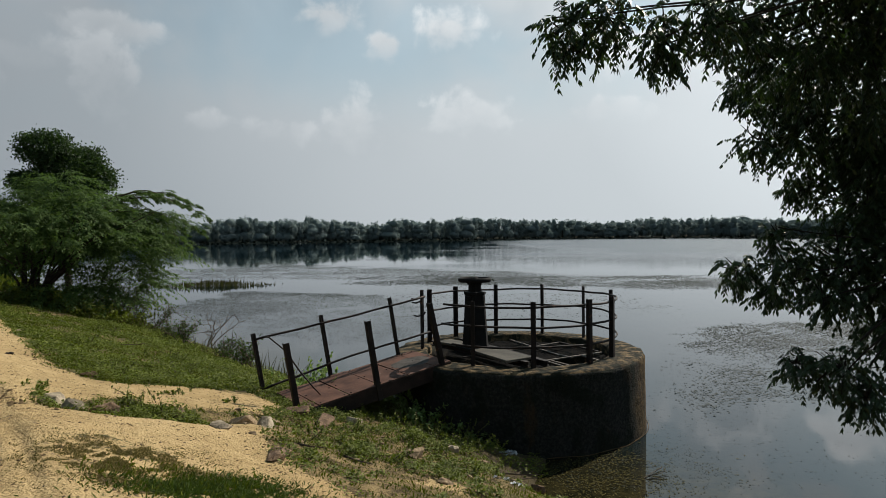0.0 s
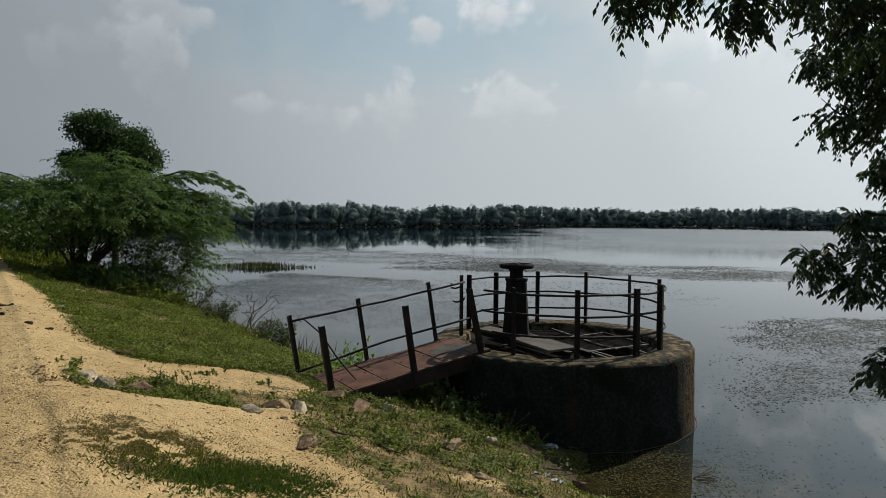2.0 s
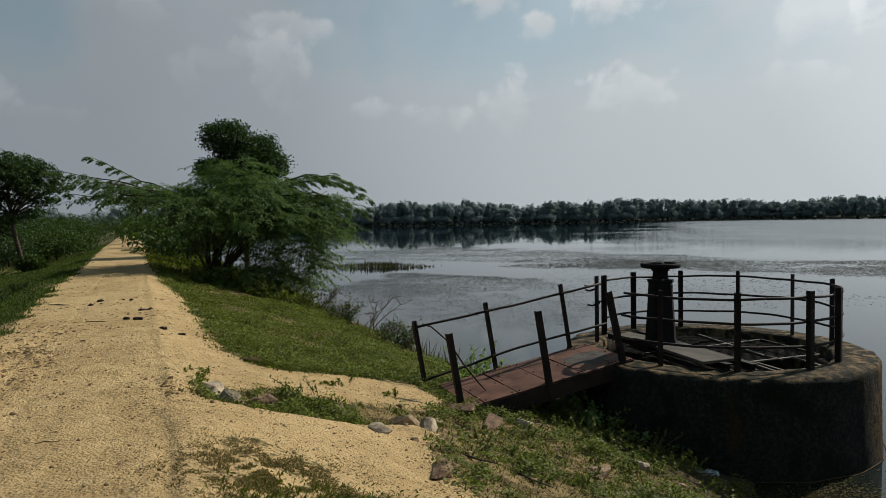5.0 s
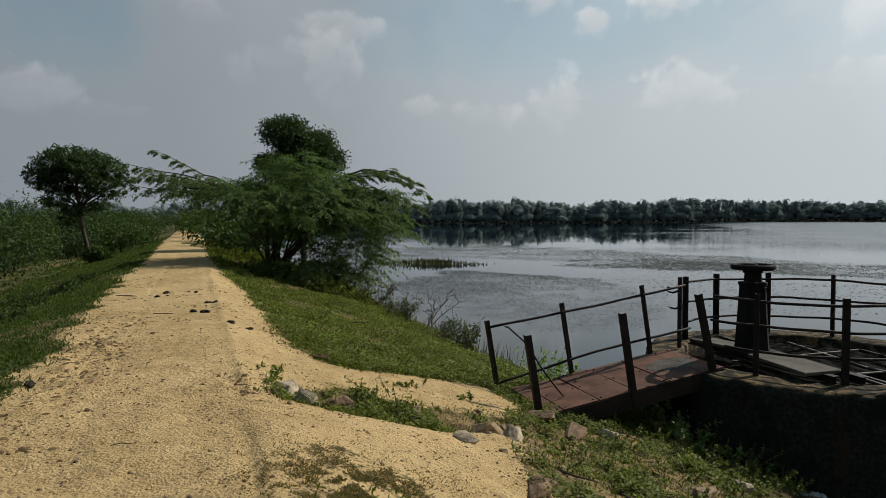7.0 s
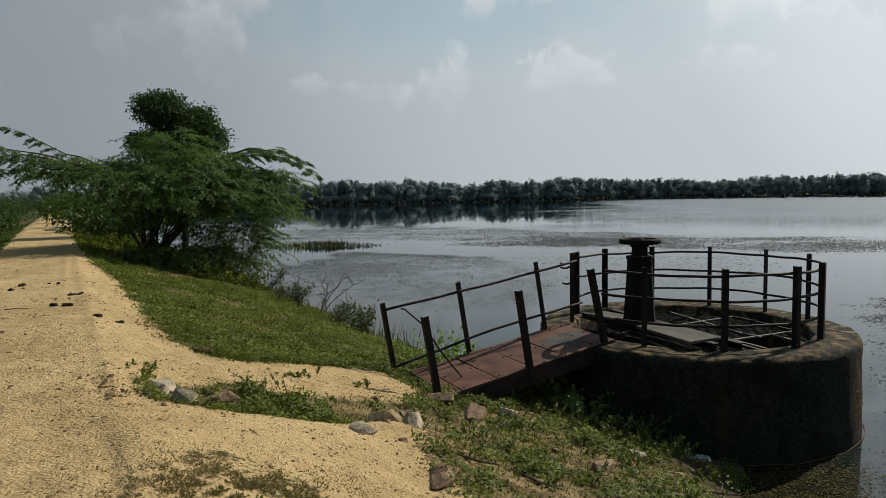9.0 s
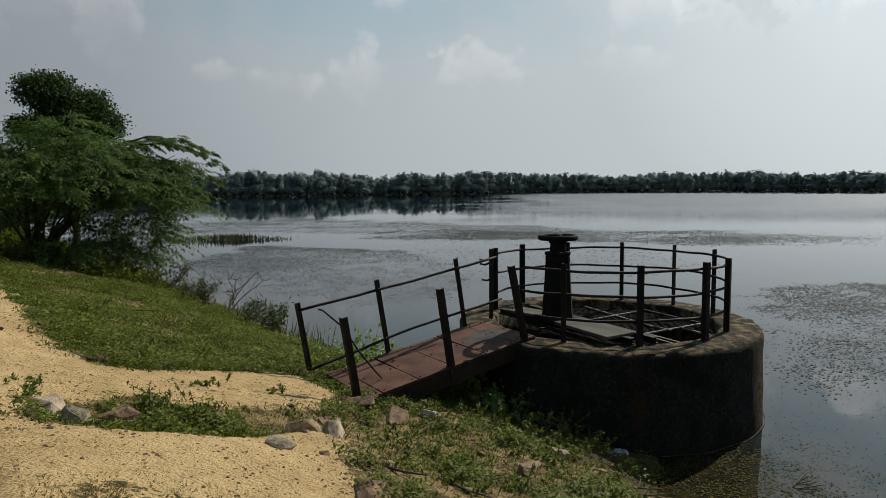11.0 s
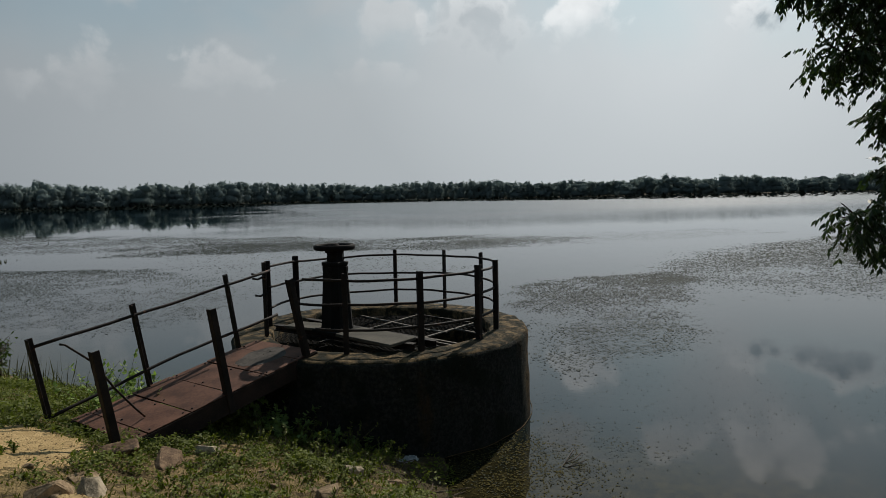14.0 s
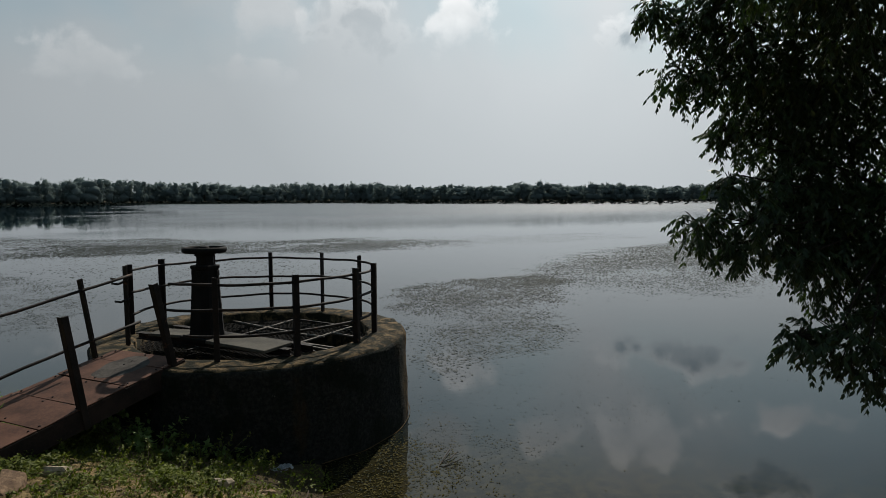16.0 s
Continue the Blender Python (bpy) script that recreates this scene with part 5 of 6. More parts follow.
def build_scrub():
    spots = [(-25.5, 17.5, 3.6), (-28.5, 19.5, 3.4), (-29.0, 22.0, 3.9), (-24.5, 14.5, 2.6), (-27, 17.5, 3.0), (-33, 24.5, 3.0), (-38.0, 33.5, 2.6), (-40.0, 37.0, 2.4), (-31.2, 29.0, 0.9), (-36, 28, 3.0), (-44, 38, 3.0), (-46.0, 44.0, 2.8), (-50, 47, 3.2), (-55, 52, 3.2), (-60, 60, 3.4), (-42, 30, 3.2), (-48, 36, 3.4), (-23.0, 11.0, 2.4), (-40, 24, 3.4), (-34, 17, 3.4), (-66, 64, 3.6), (-31.6, 24.4, 3.2), (-41.0, 39.0, 2.8), (-44.0, 42.0, 2.6), (-47.0, 40.0, 3.4), (-52.0, 44.0, 3.6)]
    for i, (x, y, h) in enumerate(spots):
        w = h * 0.62
        blobs = [((0, 0, h * 0.62), (w, w, h * 0.40)), ((w * 0.6, 0.2, h * 0.42), (w * 0.6, w * 0.6, h * 0.34)), ((-w * 0.6, -0.2, h * 0.45), (w * 0.6, w * 0.6, h * 0.34)), ((0.1, -w * 0.5, h * 0.35), (w * 0.6, w * 0.6, h * 0.3))]
        build_tree("shrub", x, y, blobs, 3200, (0.16, 0.08), (0.06, h * 0.4, 0.1, 0.0), SCRUB if i % 3 else BROAD, "bushy green shrub in the field below the bank", "shrub", group="shrubs in the field")
    for k in range(46):
        s, d = rng.uniform(30, 110), -rng.uniform(8, 11) - rng.exponential(9)
        p = U * s + N * d
        h = rng.uniform(1.6, 3.7) * (1.0 if s < 60 else 1.3)
        w = h * rng.uniform(0.55, 0.8)
        blobs = [((0, 0, h * 0.62), (w, w, h * 0.38)), ((w * 0.6, 0.2, h * 0.42), (w * 0.6, w * 0.6, h * 0.36)), ((-w * 0.6, -0.2, h * 0.4), (w * 0.6, w * 0.6, h * 0.36))]
        build_tree("shrub", p.x, p.y, blobs, 1300, (0.22, 0.10), (0.05, h * 0.4, 0.1, 0.0), SCRUB if k % 3 else BROAD, "bushy green shrub in the field below the bank", "shrub", group="shrubs in the field")
    for k in range(34):
        s, d = rng.uniform(55, 150), -rng.uniform(18, 90)
        p = U * s + N * d
        h = rng.uniform(3.8, 6.4)
        w = h * rng.uniform(0.8, 1.1)
        build_tree("shrub", p.x, p.y, [((0, 0, h * 0.6), (w, w, h * 0.40)), ((w * 0.6, 0.2, h * 0.42), (w * 0.7, w * 0.6, h * 0.36)), ((-w * 0.6, -0.2, h * 0.4), (w * 0.7, w * 0.6, h * 0.36))], 900, (0.36, 0.18), (0.07, h * 0.4, 0.1, 0.0), SCRUB if k % 3 else BROAD, "tall bushy shrub far out in the fields", "shrub", group="shrubs in the field")
    for k in range(22):
        s, d = 58 + k * 4.4 + rng.uniform(-2, 2), -rng.uniform(6.5, 10) - 0.05 * k
        p = U * s + N * d
        h = rng.uniform(2.9, 4.6)
        w = h * rng.uniform(0.45, 0.75)
        build_tree("shrub", p.x, p.y, [((0, 0, h * 0.66), (w, w, h * 0.33)), ((w * 0.6, 0.3, h * 0.42), (w * 0.6, w * 0.6, h * 0.34)), ((-w * 0.6, -0.2, h * 0.4), (w * 0.6, w * 0.6, h * 0.36)), ((0.2, 0.1, h * 0.9), (w * 0.4, w * 0.4, h * 0.14))], 1500, (0.26, 0.13), (0.07, h * 0.4, 0.1, 0.0), BROAD if k % 2 else SCRUB, "tall dark bushy shrub below the bank", "shrub", group="shrubs in the field")
    # hedges at the road's far end
    for i, (s, d, h) in enumerate(((52, -4.6, 2.0), (60, -5.2, 2.4), (72, -6, 2.6), (86, -7, 3.0), (104, -7.5, 3.2), (125, -6, 3.6), (140, -3.4, 3.8), (34, 2.6, 2.0), (42, 2.2, 2.2), (52, 2.0, 2.4), (66, 1.4, 2.4), (84, 0.8, 2.8), (104, 0.5, 3.0))):
        x, y, z = on_bank(s, d)
        w = h * 0.9
        build_tree("shrub", x, y, [((0, 0, h * 0.6), (w, w, h * 0.42)), ((w * 0.7, 0.3, h * 0.45), (w * 0.7, w * 0.7, h * 0.4)), ((-w * 0.7, -0.3, h * 0.45), (w * 0.7, w * 0.7, h * 0.4))], 1500, (0.26, 0.13), (0.06, h * 0.4, 0.05, 0), SCRUB, "bushy green shrub beside the bank road", "shrub", group="shrubs along the road")


build_scrub()


def build_bare_bush(x, y, high, n, label, leafy=0):
    z = max(floor_at(x, y), LEVEL - 0.15)
    bush = thing("bare_bush", (x, y, z), label, "bush", "bare bushes at the water")
    tips = []
    for k in range(n):
        bm = bmesh.new()
        a = rng.uniform(0, math.tau)
        pts = limb(bm, (rng.normal() * 0.1, rng.normal() * 0.1, 0), (math.cos(a) * 0.8, math.sin(a) * 0.8, 1.0), high * rng.uniform(0.6, 1.1), 0.016, 0.006, 0.16, 0, 5)
        for p in pts[2:]:
            for q in range(3):
                tw = limb(bm, p, tuple(rand_dirs(1)[0] + np.array([0, 0, 0.5])), high * rng.uniform(0.2, 0.45), 0.007, 0.003, 0.2, 0, 4)
                tips += tw[1:]
        part("branch", bm, TWIG, bush)
    if leafy:
        p = np.repeat(np.array([tuple(t) for t in tips])[::2], leafy, 0)
        p = p + rng.normal(size=p.shape) * 0.05
        leaves_object("leaves", [leaf_mesh(p, rand_dirs(len(p)), rand_dirs(len(p)), rng.uniform(0.05, 0.10, len(p)), rng.uniform(0.02, 0.04, len(p)))], SCRUB, bush)


for x_, y_, h_, n_, f_ in ((-9.3, 19.3, 1.1, 7, 2), (-6.7, 17.4, 1.1, 4, 0), (-10.6, 20.6, 1.6, 9, 3), (-8.2, 18.2, 0.8, 6, 2), (-7.0, 16.6, 0.7, 6, 3), (-5.6, 15.4, 0.6, 6, 3), (-4.6, 14.2, 0.6, 6, 3), (-11.6, 22.0, 1.8, 9, 3)):
    build_bare_bush(x_, y_, h_, n_, "thin brown twiggy bush at the water's edge", f_)


def build_reeds():
    n = 1500
    t = rng.uniform(0, 1, n)
    x = -19.5 + 7.2 * t + rng.normal(size=n) * 0.5
    y = 40.3 + rng.normal(size=n) * 0.7
    dense = 1 - np.abs(t - 0.55) * 1.5
    ok = rng.uniform(size=n) < np.clip(dense, 0.15, 1)
    p = np.stack([x, y, np.full(n, LEVEL - 0.05)], -1)[ok]
    m = len(p)
    tall = 0.52 * np.clip(dense[ok], 0.35, 1) * rng.uniform(0.6, 1.1, m)
    way = np.stack([rng.normal(size=m) * 0.16, rng.normal(size=m) * 0.16, np.ones(m)], -1)
    tagged(leaves_object("reeds", [leaf_mesh(p, way, rand_dirs(m), tall, np.full(m, 0.04))], REED), "olive clump of reeds standing in the shallow lake", "reeds", kind="stuff")
    # thin sedges along the shore
    s = rng.uniform(8.5, 18, 260)
    d = rng.normal(5.9, 0.2, 260)
    p = np.stack([U.x * s + N.x * d, U.y * s + N.y * d, np.full(260, LEVEL - 0.03)], -1)
    way = np.stack([rng.normal(size=260) * 0.15, rng.normal(size=260) * 0.15, np.ones(260)], -1)
    tagged(leaves_object("sedges", [leaf_mesh(p, way, rand_dirs(260), rng.uniform(0.2, 0.6, 260), np.full(260, 0.018))], REED), "thin green sedges along the shore", "sedge", kind="stuff")


build_reeds()


def build_floating_weed():
    """Beds of small floating leaves; each bed is a frayed patch of the lake."""
    beds = [([(17, 25), (21.7, 27.4), (29.3, 30.1), (40.2, 30.4), (33, 23), (19.6, 15.8), (15.4, 14.5), (13.5, 15.3), (12.9, 17.4), (12.4, 18.8)], 42000, 1.0),
            ([(7.1, 19.1), (9.4, 21.4), (12.9, 21.4), (14.8, 21.5), (12.5, 17.6), (9.6, 15.3), (8.4, 12.7), (7.0, 11.9), (5.2, 11.4), (4.4, 10.6), (4.0, 11.2), (4.4, 12.7)], 26000, 1.0),
            ([(-7.1, 50.1), (2.2, 45.6), (10.1, 46), (16.9, 44.2), (19.8, 36.7), (15.4, 34), (9.8, 35.1), (4.7, 38.6), (-0.9, 38.4), (-6, 40.8)], 34000, 1.0),
            ([(-27, 60), (-24, 76), (-6, 59), (4.7, 52.3), (8.6, 44.3), (3, 43.2), (-9.2, 46), (-20, 47.4)], 46000, 1.0),
            ([(-12.7, 28), (-12, 36), (-4.6, 33), (-1, 26), (-1.5, 19), (-3.7, 17.5), (-6.9, 20.5)], 36000, 0.7),
            ([(-6, 42), (18, 44), (34, 41), (34, 35), (15, 36), (-5, 34)], 7000, 0.7), ([(-3, 33), (8, 33), (8, 24), (-2, 22)], 1500, 1.0), ([(-60, 70), (-40, 95), (-10, 85), (-20, 66)], 16000, 1.0),
            ([(2.6, 14), (8, 14), (9, 8), (3.2, 7.4)], 1300, 0.5), ([(1.4, 8.9), (3.4, 9), (3.6, 7.6), (1.2, 7.4)], 900, 0.45), ([(13, 14), (26, 20), (24, 12), (12, 9)], 400, 0.6)]
    chunks, sprigs = [], []
    for poly, n, scale in beds:
        xs, ys = [q[0] for q in poly], [q[1] for q in poly]
        grow = 0.06 * (max(xs) - min(xs))
        x, y = rng.uniform(min(xs) - grow, max(xs) + grow, n * 2), rng.uniform(min(ys) - grow, max(ys) + grow, n * 2)
        jx, jy = x + rng.normal(size=n * 2) * grow * 0.45 + grow * wavy(x, y, grow * 1.5, 35), y + rng.normal(size=n * 2) * grow * 0.3 + 0.6 * grow * wavy(x, y, grow * 1.5, 36)
        dens = 0.62 + 0.5 * wavy(x * 0.5, y, 2.2, 33) + 0.35 * wavy(x, y, 0.5, 34)
        well = np.hypot(x - WELL.x, y - WELL.y) > 2.08
        bank = along(x, y)[1] > (6.4 if n > 1000 else 6.0)
        ok = (rng.uniform(size=n * 2) < dens) & well & bank & inside(jx, jy, poly)
        x, y = x[ok], y[ok]
        m = len(x)
        far = np.clip(np.hypot(x, y) / 46, 0.30, 0.9) * scale
        p = np.stack([x, y, np.full(m, LEVEL + 0.006)], -1)
        way = np.stack([rng.normal(size=m), rng.normal(size=m), rng.uniform(0.0, 0.02, m)], -1)
        chunks.append(leaf_mesh(p, way, np.tile([0.0, 0.0, 1.0], (m, 1)), 0.165 * far * rng.uniform(0.4, 1.3, m), 0.135 * far * rng.uniform(0.6, 1.2, m), -0.05))
        k = m // 130 if n in (42000, 26000) else m // 700
        up = np.stack([rng.normal(size=k) * 0.6, rng.normal(size=k) * 0.6, np.ones(k)], -1)
        sprigs.append(leaf_mesh(p[:k], up, rand_dirs(k), 0.09 * far[:k], 0.045 * far[:k]))
    tagged(leaves_object("floating_weed", chunks + sprigs, PAD), "beds of small floating water weed leaves on the lake", "water weed", kind="stuff")


build_floating_weed()


def lumps(bm_ico, blobs):
    """Uneven round masses, one for each (centre, radii)."""
    tv, tf = bm_ico
    out = []
    for c, r in blobs:
        k = 0.68 + 0.10 * rng.normal(size=(len(tv), 1))
        out.append((np.array(c) + tv * k * np.array(r), tf))
    return out


def build_far_woods():
    """The wooded far shore, crown by crown, with distance haze in the leaf colour."""
    ico = bmesh.new()
    bmesh.ops.create_icosphere(ico, subdivisions=2, radius=1.0)
    form = (np.array([tuple(v.co) for v in ico.verts]), np.array([[v.index for v in f.verts] for f in ico.faces]))
    ico.free()
    solid, loose = [], []
    bm = bmesh.new()
    for row, (extra, dens) in enumerate(((1, 2.0), (20, 2.0))):
        az = -97.0
        while az < 84:
            az += rng.uniform(0.5, 1.1) / dens
            a = radians(az)
            r = 400 + 25 * math.sin(a * 7.0) + extra + rng.uniform(-6, 6)
            x, y = r * math.sin(a), r * math.cos(a)
            h = (rng.uniform(7.9, 11.6) + 0.8 * math.sin(az * 0.9) + 0.9 * math.sin(az * 0.33 + 1) + row * 0.8 + (1.8 if rng.uniform() < 0.04 else 0)) * float(np.interp(az, [5, 45], [1.12, 0.80]))
            w = 2.3 + 3.6 * rng.uniform(0, 1) ** 2
            z = -0.7
            tube(bm, [(x, y, z), (x, y, z + h * 0.6)], [0.28, 0.15], 5, False)
            blobs = [((x, y, z + h * 0.74), (w * 0.8, w * 0.8, h * 0.24)), ((x + rng.normal() * w * 0.4, y + rng.normal() * w * 0.3, z + h * 0.5), (w, w, h * 0.3)), ((x + rng.normal() * w * 0.4, y - 1.0, z + h * 0.20), (w * 1.15, w, h * 0.27))]
            solid += lumps(form, blobs)
            loose += crown_leaves(blobs, 460, 0.62, 0.75, 0.26, 0.7)
    woods = thing("far_woods", (0, 0, 0), "long dark green wood, paled by haze in its leaf colour, lining the far shore of the lake", "wood", kind="stuff")
    tagged(part("trunks", bm, BARK, woods), kind="stuff")
    tagged(leaves_object("crowns", solid, HAZYLEAF, woods), kind="stuff")
    tagged(leaves_object("leaf_sprays", loose, HAZYLEAF, woods), kind="stuff")


build_far_woods()


def build_marsh():
    """Low dark sedge flats and mud bars standing out of the water before the far shore; they double as the wood's dark
    reflection.
    """
    n = 30000
    az = rng.uniform(-60, 66, n)
    a = np.radians(az)
    shore = 400 + 25 * np.sin(a * 7.0)
    near = np.interp(az, [-60, -12, 0, 12, 26, 44, 66], [0.90, 0.88, 0.82, 0.76, 0.68, 0.60, 0.58])
    r = shore * (near + (0.985 - near) * rng.uniform(0, 1, n))
    lane = wavy(az * 0.55, r, 9.0, 91) + 0.5 * wavy(az * 0.2, r, 22.0, 92)
    ok = rng.uniform(size=n) < np.clip(0.5 + 1.4 * lane, 0, 1)
    a, r = a[ok], r[ok]
    m = len(a)
    p = np.stack([r * np.sin(a), r * np.cos(a), np.full(m, LEVEL - 0.02)], -1)
    way = np.stack([rng.normal(size=m), rng.normal(size=m), np.full(m, 0.22)], -1)
    tagged(leaves_object("marsh", [leaf_mesh(p, way, rand_dirs(m) * 0.3 + np.array([0, 0, 1.0]), rng.uniform(1.0, 3.0, m), rng.uniform(0.8, 2.0, m))], MARSH_REFLECTION), "low dark sedge flats along the far shore, doubling as the wood's reflection", "marsh", kind="stuff")


build_marsh()


def build_neem():
    """The neem whose boughs hang into the view over the water."""
    foot = (4.1, 2.9)
    base = floor_at(*foot)
    tree = thing("neem_tree", (*foot, base - 0.05), "dark neem tree with drooping serrated leaf sprays over the water", "tree")
    bm = bmesh.new()
    top = limb(bm, (0, 0, 0), (0.05, 0.0, 1), 5.0, 0.19, 0.12, 0.04, 0, 6)
    # hanging clumps of leaf: centre, half-width, half-height
    clumps = [((2.5, 4.6, 2.86), 0.25, 0.22), ((2.72, 4.42, 2.92), 0.28, 0.28), ((3.05, 4.2, 2.95), 0.35, 0.3), ((3.1, 4.5, 2.1), 0.35, 0.4), ((3.15, 4.2, 1.5), 0.3, 0.4), ((0.78, 3.36, 2.78), 0.17, 0.22), ((0.98, 3.31, 2.83), 0.20, 0.22), ((1.27, 3.31, 2.72), 0.18, 0.25), ((1.52, 3.37, 2.83), 0.18, 0.20), ((1.78, 3.7, 2.88), 0.22, 0.24),
              ((2.03, 3.94, 2.83), 0.20, 0.33), ((2.33, 3.90, 2.86), 0.30, 0.44), ((2.63, 3.86, 2.78), 0.30, 0.53), ((2.36, 4.66, 2.37), 0.25, 0.20), ((2.61, 4.43, 2.33), 0.33, 0.36), ((2.85, 4.19, 2.22), 0.28, 0.44), ((2.60, 4.54, 2.02), 0.18, 0.14),
              ((2.30, 4.30, 1.70), 0.15, 0.13), ((2.03, 4.27, 1.48), 0.18, 0.15), ((2.30, 4.15, 1.50), 0.24, 0.20), ((2.22, 4.18, 1.34), 0.14, 0.11), ((2.60, 4.13, 1.54), 0.28, 0.33), ((2.77, 4.02, 1.40), 0.24, 0.48), ((2.42, 3.97, 1.32), 0.19, 0.16),
              ((2.16, 3.79, 0.96), 0.13, 0.14), ((2.37, 3.66, 0.94), 0.23, 0.20), ((2.42, 3.55, 0.82), 0.16, 0.14), ((2.24, 4.83, 2.78), 0.15, 0.13), ((2.38, 4.72, 2.65), 0.19, 0.19), ((2.55, 4.53, 2.60), 0.25, 0.31),
              ((2.83, 4.36, 2.46), 0.31, 0.43), ((3.09, 4.14, 2.45), 0.36, 0.52), ((2.83, 4.30, 1.90), 0.31, 0.34), ((3.09, 4.08, 1.86), 0.31, 0.43), ((2.95, 3.90, 1.38), 0.28, 0.41), ((2.75, 3.75, 1.06), 0.22, 0.22), ((3.0, 3.5, 1.0), 0.35, 0.30),
              ((2.2, 3.75, 3.15), 0.35, 0.3), ((2.65, 3.6, 3.2), 0.45, 0.35), ((3.0, 3.9, 2.95), 0.45, 0.4), ((3.15, 3.75, 2.2), 0.4, 0.5), ((3.1, 3.6, 1.5), 0.4, 0.45), ((3.5, 3.8, 2.9), 0.55, 0.6), ((3.5, 3.6, 1.6), 0.55, 0.7), ((2.2, 3.3, 3.4), 0.55, 0.35), ((1.2, 3.2, 3.3), 0.5, 0.25), ((4.4, 3.0, 3.7), 1.5, 0.7), ((4.2, 2.6, 5.0), 1.5, 0.7), ((4.9, 3.4, 4.5), 1.2, 0.7)]
    chunks = []
    o = np.array([foot[0], foot[1], base - 0.05])
    hubs = [Vector(q) - Vector(o) for q in ((3.3, 3.9, 2.5), (3.2, 3.8, 1.6), (2.6, 3.6, 3.1), (4.2, 3.0, 3.9))]
    for q in hubs:
        main = bmesh.new()
        limb(main, top[-2], q - top[-2], (q - top[-2]).length, 0.04, 0.012, 0.03, 0.0, 6)
        part("bough", main, DARKBARK, tree, "", True)
    for c, wide, tall in clumps:
        c = np.array(c) - o
        r = np.array([wide, wide, tall])
        j = min(hubs, key=lambda q: (Vector(c) - q).length)
        bough = bmesh.new()
        limb(bough, j, Vector(c) - j, (Vector(c) - j).length, 0.009, 0.004, 0.05, 0.0, 6)
        inner = np.maximum(r - 0.05, 0.06)
        for k in range(10):
            u = rand_dirs(1)[0] * inner * 0.9
            limb(bough, Vector(c + u * 0.1), tuple(u + np.array([0, 0, 0.02])), float(np.linalg.norm(u)), 0.005, 0.002, 0.1, 0, 3)
        part("bough", bough, DARKBARK, tree, "", True)
        for k in range(int(13 + 1650 * wide * tall) if wide < 0.6 else int(140 * wide)):
            u = rand_dirs(1)[0] * rng.uniform(0.0, 1.0) ** 0.45
            away = rand_dirs(1)[0] * np.array([1, 1, 0.6]) + u * 0.7 + np.array([0, 0, -0.35])
            chunks.append(neem_leaf(c + u * inner, away, rng.uniform(0.06, 0.12)))
    part("trunk", bm, DARKBARK, tree, "", True)
    leaves_object("crown", chunks, NEEM, tree)


def neem_leaf(p, way, length):
    """A feathered leaf: pairs of curved leaflets down an arching stalk."""
    way = way / np.linalg.norm(way)
    side = np.cross(way, [0, 0, 1.0])
    side /= np.linalg.norm(side) + 1e-9
    pairs = 6
    t = (np.arange(pairs) + 0.6) / pairs
    spine = p + np.outer(t, way) * length - np.outer(t ** 2, [0, 0, 1.0]) * length * 0.45
    tang = way - np.outer(2 * t, [0, 0, 1.0]) * 0.45
    rows, ways = [], []
    for sgn in (1, -1):
        rows.append(spine)
        ways.append(side * sgn * 0.9 + tang * 0.55 + np.array([0, 0, -0.45]) + rng.normal(size=(pairs, 3)) * 0.12)
    rows.append(spine[-1:])
    ways.append(tang[-1:])
    pp, ww = np.concatenate(rows), np.concatenate(ways)
    m = len(pp)
    return leaf_mesh(pp, ww, np.tile([0.0, 0.0, 1.0], (m, 1)) + rng.normal(size=(m, 3)) * 0.35, rng.uniform(0.030, 0.052, m), rng.uniform(0.013, 0.019, m), 0.5)


build_neem()


def build_deck_stain():
    """The dark dried puddle at the deck's upper end."""
    bm = bmesh.new()
    ring = []
    for k in range(40):
        a = k * math.tau / 40
        r = 1 + 0.18 * noise.noise(Vector((math.cos(a) * 1.5, math.sin(a) * 1.5, 3)))
        ring.append(bm.verts.new((1.98 + 0.30 * r * math.cos(a), 0.52 + 0.24 * r * math.sin(a), 0.0135)))
    bm.faces.new(ring)
    stain = part("dark_stain", bm, STAIN, None)
    stain.matrix_basis = DECK_AT
    tagged(stain, "dark dried puddle stain on the rusty deck plates", "stain")


build_deck_stain()


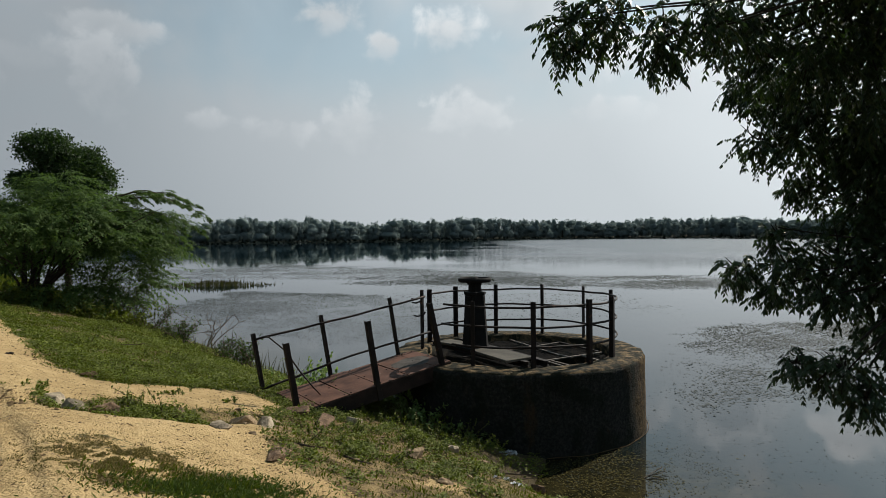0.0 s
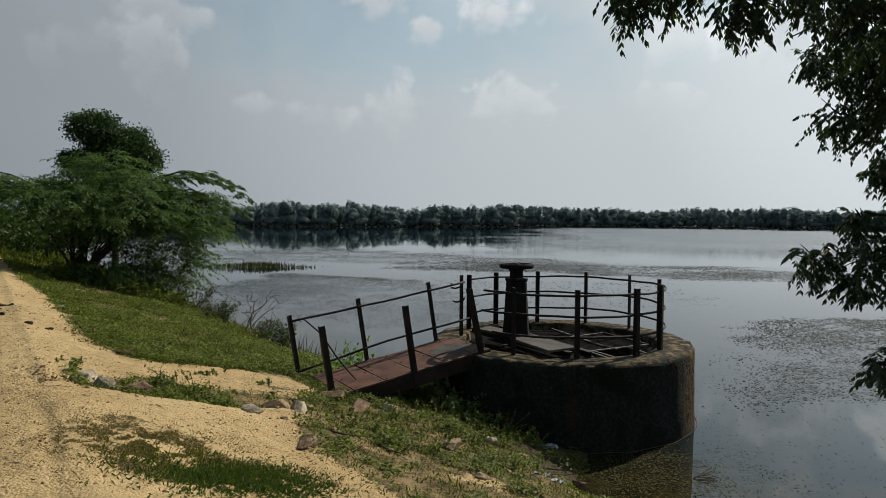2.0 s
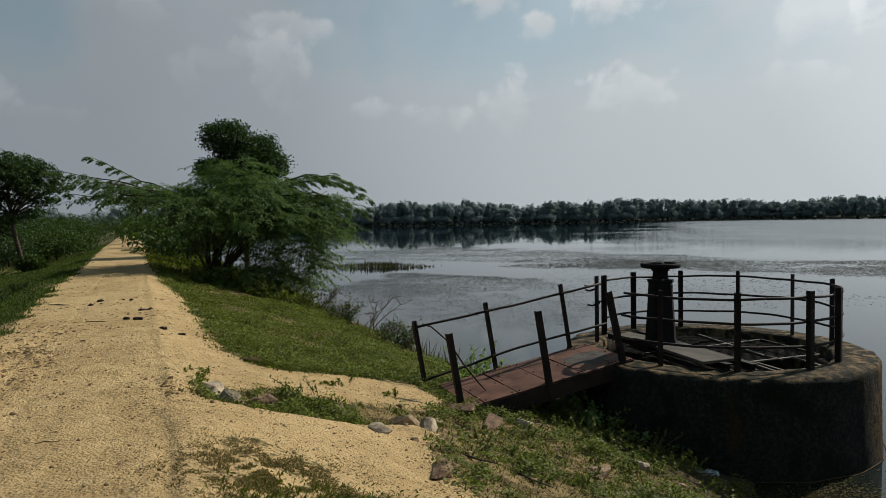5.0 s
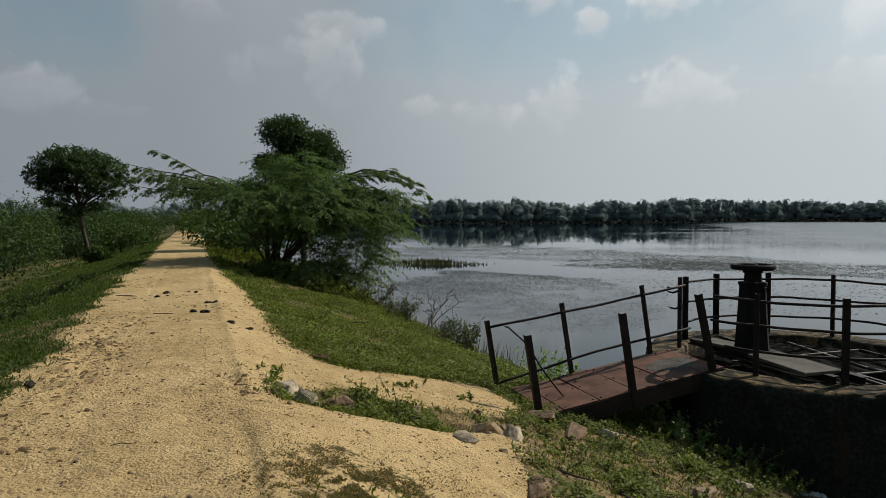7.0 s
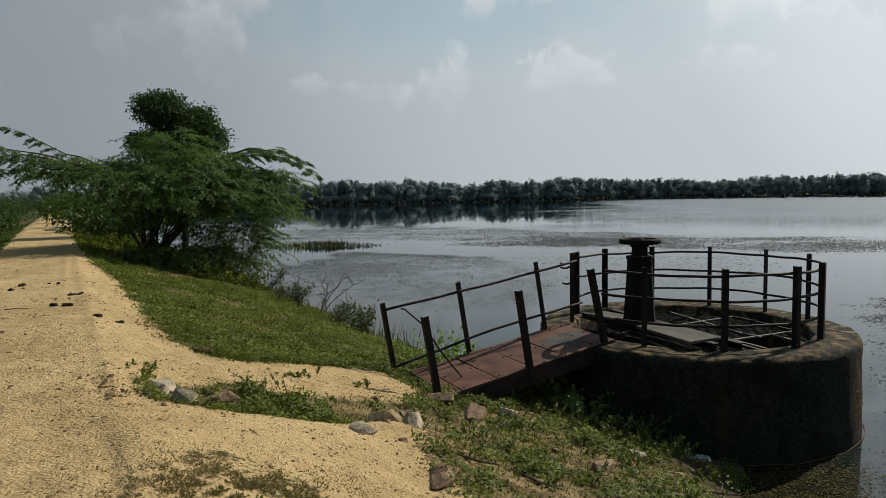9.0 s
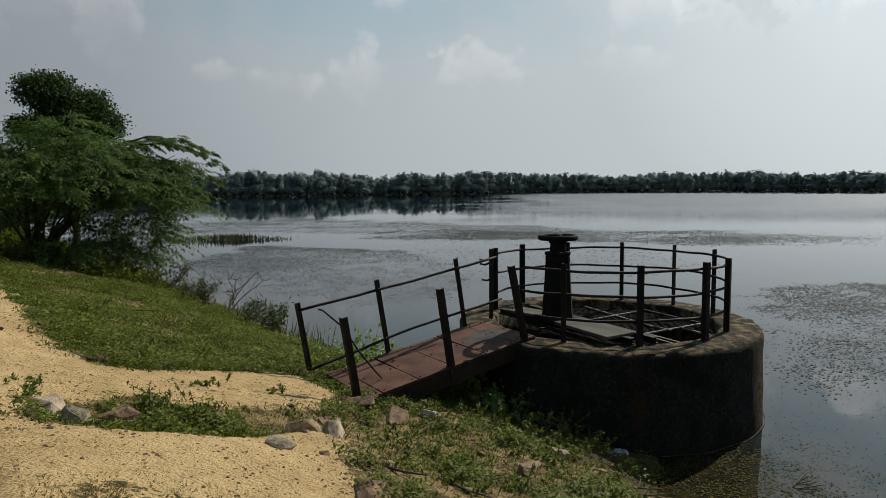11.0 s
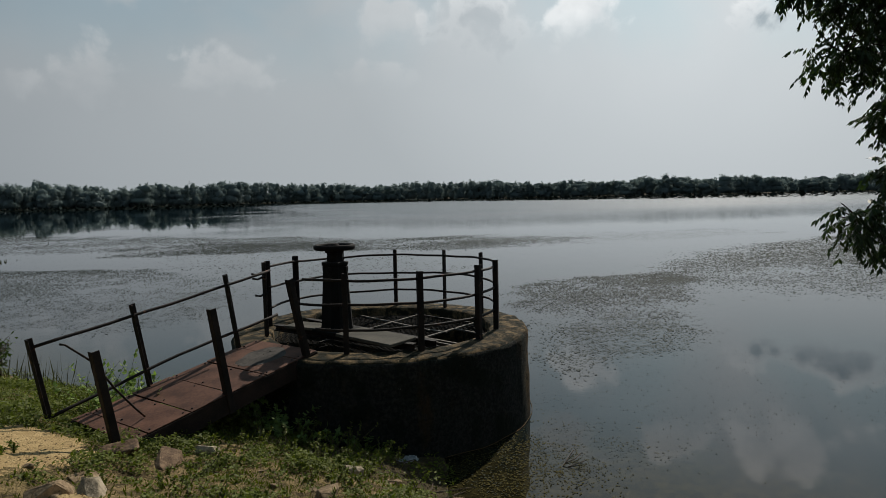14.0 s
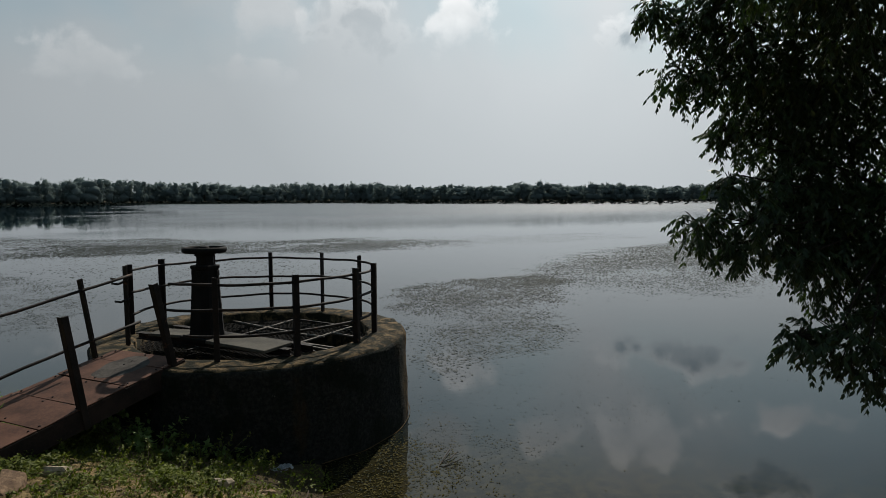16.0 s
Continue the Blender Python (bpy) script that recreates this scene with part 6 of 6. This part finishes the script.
def build_water_litter():
    """A drowned branch and a scrap at the well's foot."""
    bush = thing("dead_branch", (2.50, 7.95, LEVEL + 0.004), "thin dark dead branch lying in the shallow water", "branch")
    for pts in ([(0.38, 0.50, 0.06), (0.12, 0.25, 0.03), (-0.12, 0.0, 0.0), (0.0, -0.18, 0.0), (0.2, -0.32, 0.02)], [(0.0, 0.10, 0.01), (0.22, 0.16, 0.04), (0.42, 0.30, 0.08)], [(-0.05, -0.06, 0.0), (0.18, -0.02, 0.03), (0.36, 0.02, 0.05)]):
        bm = bmesh.new()
        tube(bm, [(0.6 * a, 0.6 * b, 0.3 * c) for a, b, c in pts], [0.006 - 0.001 * k for k in range(len(pts))], 5)
        part("twig", bm, TWIG, bush)
    x, y, z = on_bank(5.75, 5.95)
    bm = bmesh.new()
    bmesh.ops.create_grid(bm, x_segments=9, y_segments=7, size=0.5)
    for v in bm.verts:
        q = v.co.copy()
        v.co = Vector((q.x * 0.22, q.y * 0.11, 0.035 + 0.05 * noise.noise(q * 6) + 0.02 * noise.noise(q * 15)))
    ob = part("plastic_scrap", bm, RAG, None)
    ob.matrix_basis = pose(x, y, z, 0, 0, 20)
    tagged(ob, "crumpled pale plastic scrap at the foot of the well", "scrap")


build_water_litter()


def build_leaf_litter():
    """Dead leaves afloat in the shallows under the well."""
    n = 5200
    x, y = rng.normal(2.1, 0.75, n), rng.normal(8.2, 0.62, n)
    s, d = along(x, y)
    ok = (ground_height(s, d) < LEVEL + 0.01) & (np.hypot(x - WELL.x, y - WELL.y) > 2.04) & (rng.uniform(size=n) < 0.7 + 0.6 * wavy(x, y, 0.3, 81) - 0.55 * np.clip((x - 2.3) / 0.5, 0, 1))
    x, y = x[ok], y[ok]
    m = len(x)
    p = np.stack([x, y, np.full(m, LEVEL + 0.004)], -1)
    way = np.stack([rng.normal(size=m), rng.normal(size=m), rng.uniform(0.0, 0.12, m)], -1)
    tagged(leaves_object("leaf_litter", [leaf_mesh(p, way, np.tile([0.0, 0.0, 1.0], (m, 1)), rng.uniform(0.015, 0.05, m), rng.uniform(0.008, 0.02, m), -0.08)], SOGGY), "brown dead leaves floating in the shallows by the well", "leaf litter", kind="stuff")
    # trash washed up on the mud
    for k in range(5):
        s, d = 4.4 + rng.normal() * 0.12, 4.62 + rng.normal() * 0.10
        x, y, z = on_bank(s, d)
        bm = bmesh.new()
        bmesh.ops.create_grid(bm, x_segments=5, y_segments=4, size=0.5)
        for v in bm.verts:
            q = v.co.copy()
            v.co = Vector((q.x * rng.uniform(0.07, 0.09), q.y * 0.05, 0.014 + 0.02 * noise.noise(q * 5 + Vector((k * 3.0, 0, 0)))))
        ob = part("plastic_scrap", bm, RAG, None)
        ob.matrix_basis = pose(x, y, z, 0, 0, k * 71)
        tagged(ob, "small crumpled pale scrap on the muddy bank", "scrap", "scraps on the bank")


build_leaf_litter()
